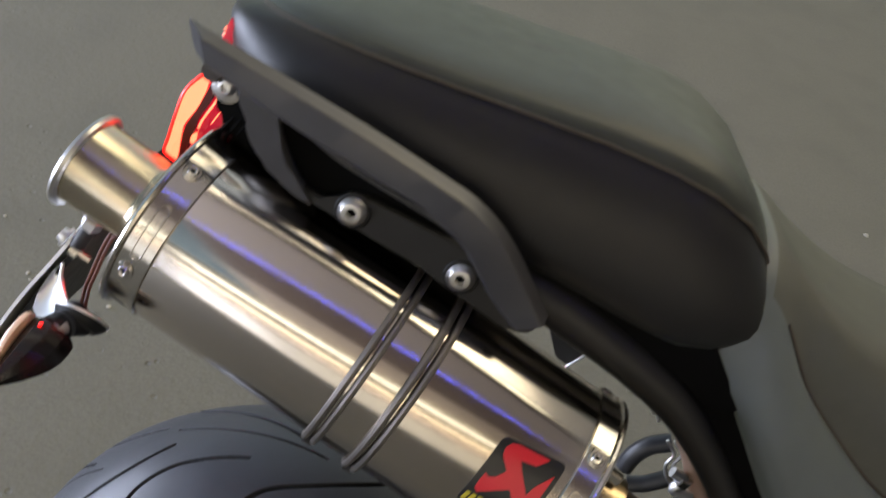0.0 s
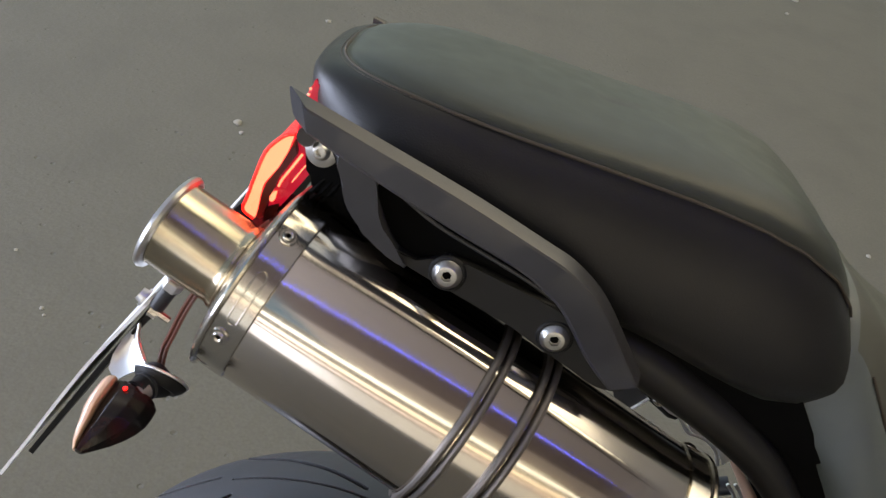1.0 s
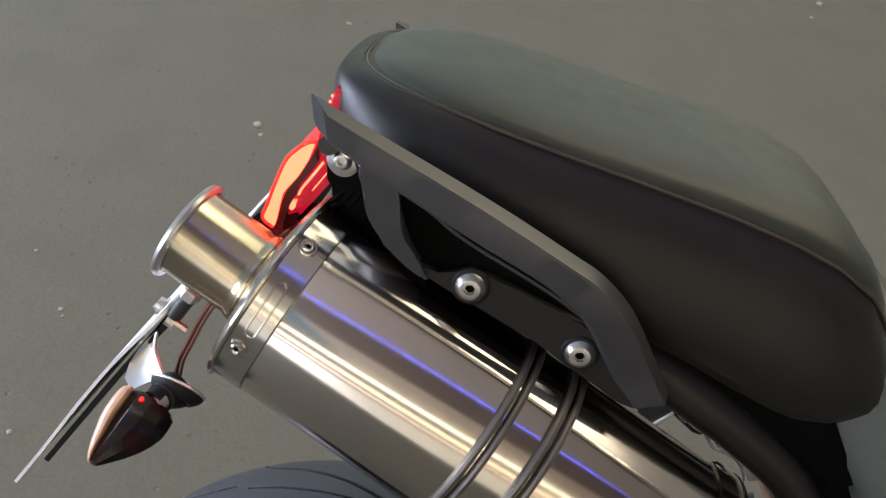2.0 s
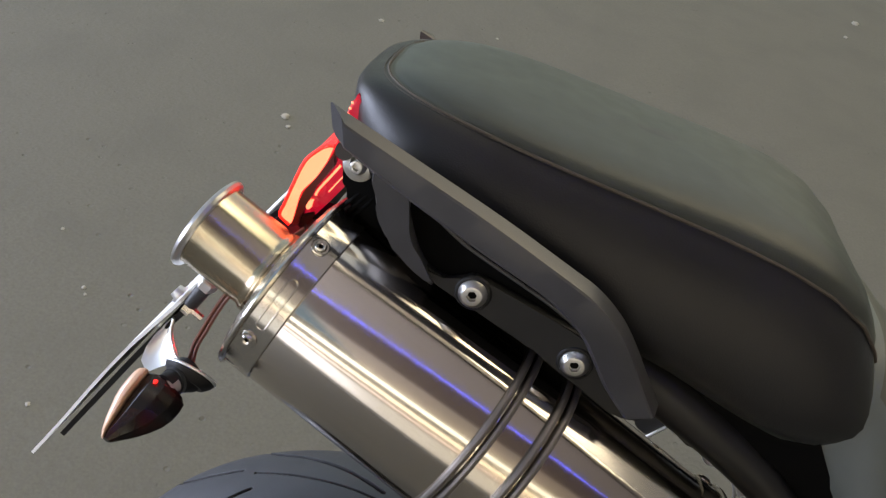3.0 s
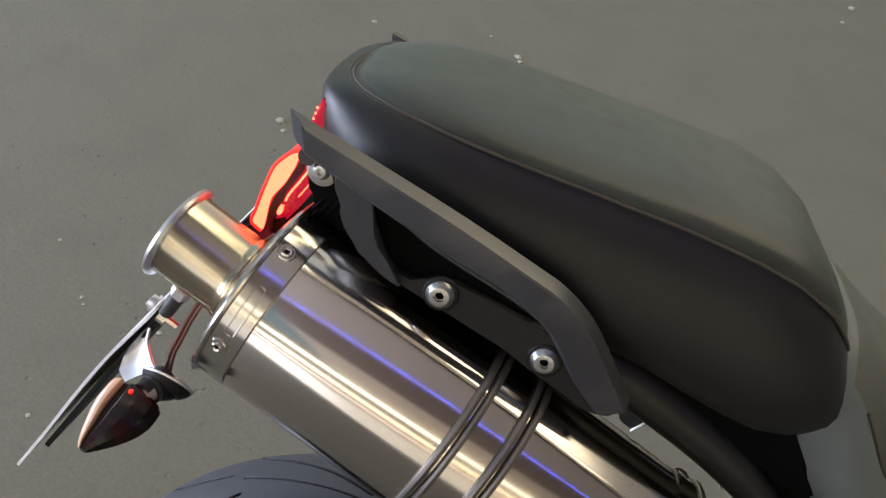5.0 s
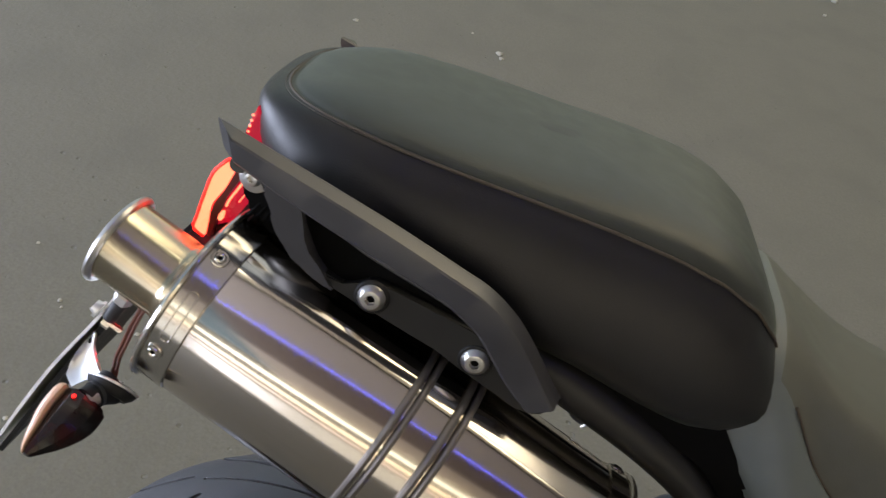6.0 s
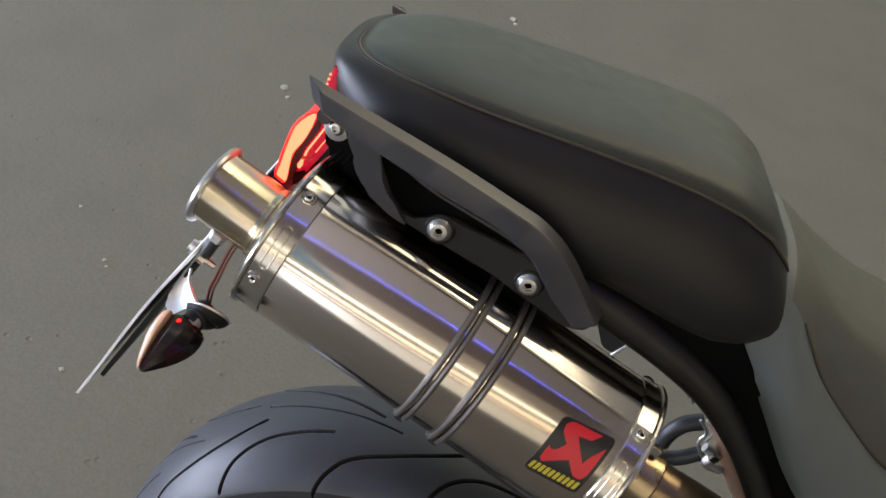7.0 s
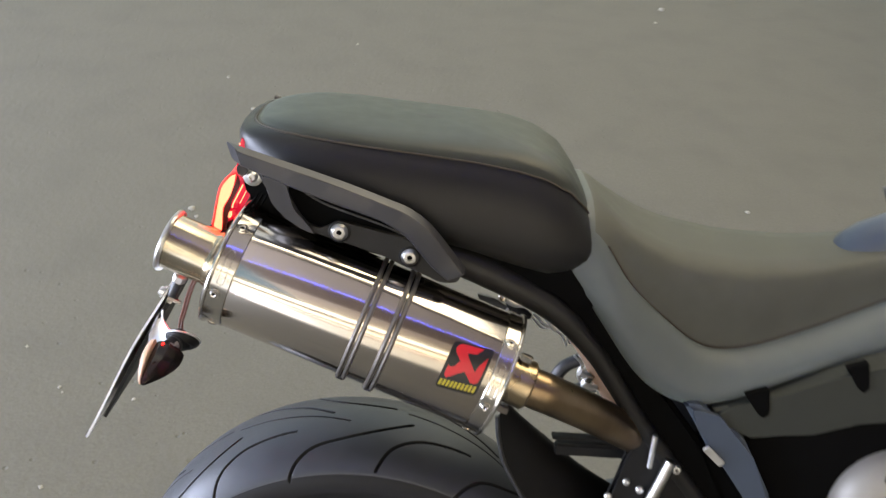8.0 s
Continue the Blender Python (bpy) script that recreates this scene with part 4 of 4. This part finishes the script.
part("hex_cap", moved(lathe([(0, 0.0), (0, 0.0066), (0.0015, 0.0070), (0.0066, 0.0070), (0.0076, 0.0058), (0.0076, 0.0)], 6), facing((-0.1796, -0.116, 0.8335), (0.43, 0.0, 0.90), (0, 1, 0))), SILVER, spacer, "bright hex cap")
part("plate_bolt", moved(lathe([(0, 0.0), (0, 0.0068), (0.002, 0.0068), (0.002, 0.0052), (0.0055, 0.0044), (0.0055, 0.0)], 20), facing((-0.1955, -0.1135, 0.8190), (-0.85, 0.0, 0.5))), SILVER, plate)
part("plate_nut", moved(lathe([(-0.002, 0.0), (-0.002, 0.0052), (0.004, 0.0052), (0.004, 0.0024), (0.0125, 0.0024), (0.0125, 0.0)], 6), facing((-0.1895, -0.116, 0.8136), (0.9, 0.0, -0.42))), STEEL, plate, "steel nut and thread end")

# indicator
STALK = [((-0.2015, -0.114, 0.7960), (-0.1990, -0.112, 0.7975)), ((-0.2085, -0.116, 0.7835), (-0.1985, -0.115, 0.7890)), ((-0.2125, -0.119, 0.7725), (-0.1945, -0.119, 0.7825)),
         ((-0.2125, -0.124, 0.7640), (-0.1875, -0.126, 0.7785)), ((-0.2050, -0.130, 0.7605), (-0.1780, -0.132, 0.7790))]
stalk_rows = []
for a, b in STALK:
    across = [Vector(a).lerp(Vector(b), k / 8) + Vector((0, 0.005, 0.001)) * math.sin(math.pi * k / 8) for k in range(9)]
    stalk_rows.append(across + [p + Vector((0.0008, 0.0016, 0.0)) for p in across[::-1]])
indicator = part("indicator", loft(stalk_rows), SILVER, bike, "smoked indicator on a bare metal stalk", angle=50)
part("stalk_lip", tube(smooth_path([b for a, b in STALK] + [(-0.166, -0.134, 0.781)]), 0.0011, 8), SILVER, indicator)
disc_at = facing((-0.1724, -0.136, 0.7768), (-0.10, -0.72, -0.56))
part("flange", moved(lathe([(-0.003, 0.0), (-0.003, 0.0170), (0.0, 0.0180), (0.0025, 0.0168), (0.006, 0.0130), (0.006, 0.0)], 40), disc_at), BLACK_PLASTIC, indicator)
part("flange_rim", moved(ring(0.0178, 0.0011, -0.0015, 48), disc_at), SILVER, indicator, "bright edge")
part("stem", tube([(-0.1735, -0.138, 0.7775), (-0.1755, -0.144, 0.7780), (-0.1775, -0.150, 0.7785), (-0.1800, -0.158, 0.7790)], [0.0125, 0.0100, 0.0085, 0.0080], 24), BLACK_PLASTIC, indicator)
part("stem_ring", tube([(-0.1768, -0.1480, 0.7783), (-0.1776, -0.1505, 0.7785)], 0.0094, 24), BLACK_PAINT, indicator)
part("clear_neck", tube([(-0.1745, -0.1530, 0.7800), (-0.1775, -0.1600, 0.7800)], 0.0052, 16), CLEAR, indicator, "clear plastic neck")


def arrow_body(x0, x1, grow=0.0):
    """A tapering lens: its cross-section spans x0 to x1 of the full width."""
    rings = []
    base, tip = Vector((-0.1842, -0.1550, 0.7794)), Vector((-0.1930, -0.2000, 0.7605))
    lateral = Vector((0.969, -0.059, -0.231)).normalized()
    above = lateral.cross(tip - base).normalized()
    for t, shift, wide, high in ((0.0, 0.0, 0.0150, 0.0075), (0.03, 0.0008, 0.0172, 0.0092), (0.10, 0.0024, 0.0194, 0.0112), (0.22, 0.0028, 0.0198, 0.0120), (0.36, 0.0029, 0.0195, 0.0120), (0.50, 0.0026, 0.0178, 0.0112), (0.63, 0.0020, 0.0150, 0.0098),
                                 (0.78, 0.0006, 0.0112, 0.0076), (0.92, -0.0010, 0.0066, 0.0048), (1.0, -0.0015, 0.0034, 0.0026)):
        c = base.lerp(tip, t) + lateral * shift
        pts = []
        for k in range(12):
            a = 2 * math.pi * k / 12
            ex = math.copysign(abs(math.cos(a)) ** 0.8, math.cos(a))
            ex = x0 + (x1 - x0) * (ex + 1) / 2
            room = max(0.08, 1 - abs(ex) ** 2.2) ** 0.5
            pts.append(c + lateral * ex * wide + above * math.sin(a) * (high * room + grow))
        rings.append(pts)
    return loft(rings)


part("lens", arrow_body(-0.60, 1.0), SMOKED, indicator, "smoked dark lens", angle=14)
part("amber_edge", arrow_body(-1.0, -0.58, 0.0006), AMBER, indicator, "amber rear lens", angle=50)
# Emissive dot paints the red glint on the smoked lens.
part("lens_glint", moved(lathe([(0, 0.0016), (0.0006, 0.0013), (0.0009, 0)], 10), facing((-0.1829, -0.1660, 0.7873), (-0.2, -0.5, 0.8))), RED_SPOT, indicator)
for d in (0.0, 0.0028):
    part("cable", tube(smooth_path([(-0.1800 + d, -0.122, 0.774), (-0.1800 + d, -0.118, 0.7870), (-0.1762 + d, -0.118, 0.8000), (-0.1700 + d, -0.118, 0.8207), (-0.1630 + d, -0.117, 0.8380), (-0.150 + d, -0.108, 0.862), (-0.13, -0.09, 0.885)]), 0.0014, 8), CABLE, indicator, "thin brown cable")

# hugger, swingarm
NEAR = smooth_path([(0.166, -0.082, 0.672), (0.171, -0.083, 0.640), (0.184, -0.083, 0.601), (0.222, -0.083, 0.540), (0.29, -0.083, 0.47)], 5)
FAR = smooth_path([(0.172, -0.050, 0.668), (0.222, -0.030, 0.622), (0.276, -0.02, 0.572), (0.35, 0.0, 0.515), (0.42, 0.02, 0.47)], 5)
hug_rows = []
for a, b in zip(NEAR, FAR):
    across = [a.lerp(b, k / 6) + Vector((0.010, 0, 0.008)) * math.sin(math.pi * k / 6) for k in range(7)]
    hug_rows.append(across + [p + Vector((0.003, 0.006, -0.004)) for p in across[::-1]])
hugger = part("hugger", loft(hug_rows), BLACK_PLASTIC, bike, "black plastic wheel hugger")
part("hugger_edge", tube(NEAR, 0.0028, 8), BLACK_PAINT, hugger)
swing = part("swingarm", loft([[(x, v + dv, w + dw) for dv, dw in ((-0.02, -h), (0.02, -h), (0.02, h), (-0.02, h))] for x, v, w, h in ((-0.03, -0.115, 0.304, 0.03), (0.1, -0.115, 0.33, 0.035), (0.25, -0.10, 0.37, 0.045), (0.42, -0.08, 0.42, 0.06))]), BLACK_PAINT, bike, "black swingarm")
part("swingarm_arm", loft([[(x, v + dv, w + dw) for dv, dw in ((-0.02, -h), (0.02, -h), (0.02, h), (-0.02, h))] for x, v, w, h in ((-0.03, 0.115, 0.304, 0.03), (0.1, 0.115, 0.33, 0.035), (0.25, 0.10, 0.37, 0.045), (0.42, 0.08, 0.42, 0.06))]), BLACK_PAINT, swing)
part("axle", moved(lathe([(-0.14, 0.0), (-0.14, 0.012), (0.14, 0.012), (0.14, 0.0)], 20), facing((WX, 0, WZ), (0, -1, 0))), STEEL, swing)
part("stand", tube([(0.42, 0.10, 0.36), (0.40, 0.20, 0.16), (0.385, 0.262, 0.062)], [0.012, 0.011, 0.014], 12), BLACK_PAINT, bike, "black side stand")

# footrest hanger and frame middle
hang = part("footrest_hanger", prism([(0.325, 0.690), (0.350, 0.664), (0.40, 0.60), (0.43, 0.56), (0.40, 0.44), (0.34, 0.44), (0.29, 0.53), (0.30, 0.59), (0.318, 0.64)], -0.108, -0.094, 0.004), BLACK_PLASTIC, bike, "black footrest hanger with bright bolts")
part("pin", tube([(0.339, -0.117, 0.682), (0.3385, -0.117, 0.640)], 0.0032, 10), SILVER, hang)
part("lever", tube(smooth_path([(0.362, -0.115, 0.648), (0.352, -0.118, 0.615), (0.338, -0.12, 0.57), (0.33, -0.12, 0.53)]), 0.0065, 10), BOLT, hang)
for x, w, r in ((0.372, 0.633, 0.006), (0.335, 0.602, 0.005), (0.352, 0.585, 0.005), (0.300, 0.590, 0.005), (0.318, 0.612, 0.0045)):
    part("bolt", moved(button_head(r, r * 0.7, r * 0.4), facing((x, -0.108, w), (0, -1, 0.1))), SILVER, hang)
part("cross_bar", box((0.10, 0.012, 0.016), (0.29, -0.06, 0.620), 0.002), BLACK_PLASTIC, bike)
part("cross_bar", box((0.11, 0.012, 0.004), (0.29, -0.06, 0.636), 0.001), BLACK_PLASTIC, bike)
core = part("frame_core", prism([(0.40, 0.70), (0.45, 0.70), (0.62, 0.76), (0.95, 0.80), (0.95, 0.30), (0.40, 0.30), (0.36, 0.42), (0.38, 0.58)], -0.095, 0.095, 0.01), MATT_BLACK, bike, "black frame and engine block")

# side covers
# Near-black strip stands in for the shaded gap below the seat.
gap = part("seat_gap_strip", prism([(0.345, 0.722), (0.388, 0.718), (0.44, 0.736), (0.50, 0.762), (0.56, 0.780), (0.78, 0.83), (0.78, 0.850), (0.56, 0.790), (0.49, 0.770), (0.43, 0.750), (0.36, 0.74)], -0.108, 0.108, 0.004), MATT_BLACK, bike, "near-black strip drawn for the shaded gap under the rider seat")
cover = part("side_cover", prism([(0.3855, 0.7265), (0.4111, 0.7345), (0.4672, 0.7555), (0.5212, 0.7805), (0.5584, 0.793), (0.78, 0.85), (0.78, 0.79), (0.62, 0.748), (0.5751, 0.7331), (0.5498, 0.7170), (0.5032, 0.7064), (0.4322, 0.6926), (0.4003, 0.7149)], -0.134, -0.100, 0.006), COVER, bike, "grey side cover with two dark cutouts")
# Cutouts drawn as raised near-black plates.
for cut in ([(0.4205, 0.7500), (0.4445, 0.7590), (0.4499, 0.7291), (0.4449, 0.7237), (0.4380, 0.7282)], [(0.5200, 0.7900), (0.5406, 0.7985), (0.5485, 0.7675), (0.5440, 0.7617), (0.5352, 0.7680)]):
    part("cutout", prism(cut, -0.1360, -0.125, 0.0012), MATT_BLACK, cover)
lower = part("lower_panel", prism([(0.43, 0.688), (0.473, 0.700), (0.53, 0.717), (0.566, 0.735), (0.78, 0.79), (0.78, 0.52), (0.50, 0.50), (0.46, 0.60)], -0.122, -0.10, 0.004), MATT_BLACK, bike, "matt black lower panel")
blue = part("knee_panel", prism([(0.3574, 0.7358), (0.3805, 0.7346), (0.3954, 0.7194), (0.4287, 0.6981), (0.4443, 0.6721), (0.4735, 0.6212), (0.49, 0.56), (0.475, 0.54), (0.4524, 0.6158), (0.4165, 0.6551), (0.3934, 0.6795), (0.3762, 0.7073)], -0.138, -0.112, 0.005), BLUE_PLASTIC, bike, "blue grey painted knee panel")
part("clip", moved(box((0.030, 0.004, 0.008), (0, 0, 0), 0.001), Matrix.Translation((0.398, -0.141, 0.6765)) @ pose(0, 0, 0, 0, 43, 0)), SILVER, blue)
engine = part("engine_cover", moved(lathe([(0.0, 0.075), (0.012, 0.073), (0.026, 0.062), (0.036, 0.042), (0.040, 0.0)], 48), facing((0.618, -0.125, 0.615), (-0.1, -1, 0.12))), CASE, bike, "pale cast metal engine cover")
part("cover_bolt", moved(button_head(0.006, 0.005, 0.0025), facing((0.590, -0.150, 0.664), (-0.1, -1, 0.3))), STEEL, engine)


def tank_body():
    rings = []
    for x, w, half, low in ((0.540, 0.876, 0.016, 0.864), (0.550, 0.892, 0.024, 0.864), (0.566, 0.904, 0.030, 0.864), (0.592, 0.916, 0.035, 0.868), (0.622, 0.928, 0.038, 0.872), (0.68, 0.950, 0.046, 0.880), (0.80, 0.995, 0.13, 0.82), (0.95, 0.98, 0.10, 0.82)):
        rings.append([(x, half * math.cos(a), low + (w - low) * max(0.0, math.sin(a)) ** 0.8) for a in np.linspace(0, math.pi, 19)])
    return loft(rings, True, True)


tank = part("fuel_tank", tank_body(), BLUE_PLASTIC, bike, "blue grey painted fuel tank", angle=60)
bar = part("handlebar", tube([(0.69, 0.115, 0.915), (0.72, 0.08, 0.96), (0.75, 0.0, 1.0)], 0.011, 12), BLACK_PAINT, bike, "black handlebar")
part("grip", tube([(0.653, 0.130, 0.895), (0.69, 0.115, 0.915)], 0.015, 14), RUBBER, bar, "black rubber grip")

# ---- the unseen yard round the camera ----
# Added wall screens the low sky behind the camera.
wall = new("wall_south", finish(box((10.8, 0.25, 3.8), (-0.55, -4.45, 1.9)), "wall_south", PLASTER))
tagged(wall, "unseen plain wall added behind the camera to shape reflections", "wall", kind="structure")
# Added wall blocks sky light from the bike's front side.
side_wall = new("wall_east", finish(box((0.25, 12.0, 4.2), (4.75, 1.7, 2.1)), "wall_east", PLASTER))
tagged(side_wall, "unseen plain wall added to cut light from the front side", "wall", kind="structure")
# Wall end and lintel added to frame the invented gateway.
added_west_wall = new("wall_west", finish(box((0.25, 1.4, 3.8), (-5.9, 4.0, 1.9)), "wall_west", PLASTER))
tagged(added_west_wall, "unseen plain wall added beside the invented gateway", "wall", kind="structure")
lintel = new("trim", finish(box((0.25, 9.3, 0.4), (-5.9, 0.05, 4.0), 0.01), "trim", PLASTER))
tagged(lintel, "unseen plain lintel added over the invented gateway", "lintel", kind="structure")
canopy = new("ceiling", finish(box((6.6, 5.40, 0.14), (1.3, -1.60, 3.40)), "ceiling", SOFFIT))
tagged(canopy, "pale boarded canopy over the yard edge", "canopy", kind="structure")
beam = new("ceiling_beam", finish(box((6.5, 0.07, 0.12), (1.3, 0.70, 3.27), 0.01), "ceiling_beam", MATT_BLACK))
tagged(beam, "dark beam under the canopy boards", "beam", kind="structure")
panel = new("ceiling_panel", finish(box((6.5, 1.30, 0.03), (1.3, -1.56, 3.313), 0.005), "ceiling_panel", DARK_BOARDS))
tagged(panel, "dark boarded panel under the canopy", "panel", kind="structure")


def canopy_lamp(x, y, length, wide, glow, words, z=3.33, deep=0.05):
    """A flat lamp under the canopy: a housing and its lit cover."""
    lamp_thing = new("canopy_lamp")
    lamp_thing.location = (x, y, z)
    tagged(lamp_thing, words, "lamp")
    part("housing", box((length + 0.02, min(0.05, wide), 0.06), (0, 0, -0.030), 0.005), WHITE_PAINT, lamp_thing)
    part("lit_cover", box((length, wide, deep), (0, 0, -0.06 - deep / 2), deep * 0.24), glow, lamp_thing)


canopy_lamp(0.9, -0.77, 5.0, 0.012, BLUE_GLOW, "narrow blue lit strip lamp under the canopy", 3.33, 0.012)
canopy_lamp(0.9, 0.98, 5.0, 0.05, EDGE_GLOW, "long white lit tube lamp under the canopy edge", 3.33, 0.03)


def wall_lamp(z0, z1, glow, words):
    """A long lit panel on the south wall: a shallow tray and its lit cover."""
    lamp_thing = new("wall_lamp")
    lamp_thing.location = (-0.2, -4.325, (z0 + z1) / 2)
    tagged(lamp_thing, words, "lamp", "lamps on the wall")
    part("tray", box((9.06, 0.04, z1 - z0 + 0.06), (0, 0.02, 0), 0.006), WHITE_PAINT, lamp_thing)
    part("lit_cover", box((9.0, 0.04, z1 - z0), (0, 0.045, 0), 0.006), glow, lamp_thing)


wall_lamp(2.84, 3.18, WHITE_GLOW, "long white lit panel along the wall")
wall_lamp(2.03, 2.34, WARM_GLOW, "long cream lit panel along the wall")
wall_lamp(1.62, 1.78, PINK_GLOW, "long pinkish lit panel along the wall")
# Glow added for a bright band the silencer reflects; window form assumed.
shop = new("window_1", finish(box((9.0, 0.03, 1.20), (-0.2, -4.31, 0.86), 0.004), "window_1", SHOP_GLOW))
tagged(shop, "wide glowing panel added on the wall, shaped as a shop window", "window", kind="structure")
for k in range(7):
    mullion = new("trim", finish(box((0.06, 0.06, 1.26), (-4.7 + 1.5 * k, -4.30, 0.86), 0.006), "trim", WHITE_PAINT))
    tagged(mullion, "pale upright bar of the shop window", "mullion", kind="structure")


def stone(size, seed):
    bm = bmesh.new()
    bmesh.ops.create_icosphere(bm, subdivisions=2, radius=size)
    for v in bm.verts:
        v.co *= 1 + 0.45 * noise.noise(v.co * (1.3 / size) + Vector((seed, seed * 2, 0)))
        v.co.z *= 0.45
    return bm


STONES = [(-0.628, 1.937, 0.011), (-0.605, 1.898, 0.006), (-0.118, 2.690, 0.012), (-0.106, 2.662, 0.009), (-0.588, 2.642, 0.009), (1.155, 4.086, 0.017), (1.087, 3.880, 0.009), (1.069, 2.126, 0.008),
          (-0.227, 2.786, 0.006), (-0.737, 2.906, 0.007), (-0.284, 3.341, 0.006), (-0.72, 1.160, 0.0045), (-0.650, 0.880, 0.0045), (-0.844, 1.288, 0.004), (-0.708, 1.145, 0.003), (-0.549, 1.136, 0.0045)]
for k, (x, y, size) in enumerate(STONES):
    ob = new("stone", finish(stone(size, k), "stone", STONE, 60))
    ob.location = (x, y, size * 0.2)
    ob.rotation_euler = (0, 0, k * 1.7)
    tagged(ob, "small pale stone lying on the asphalt", "stone", "stones on the ground")
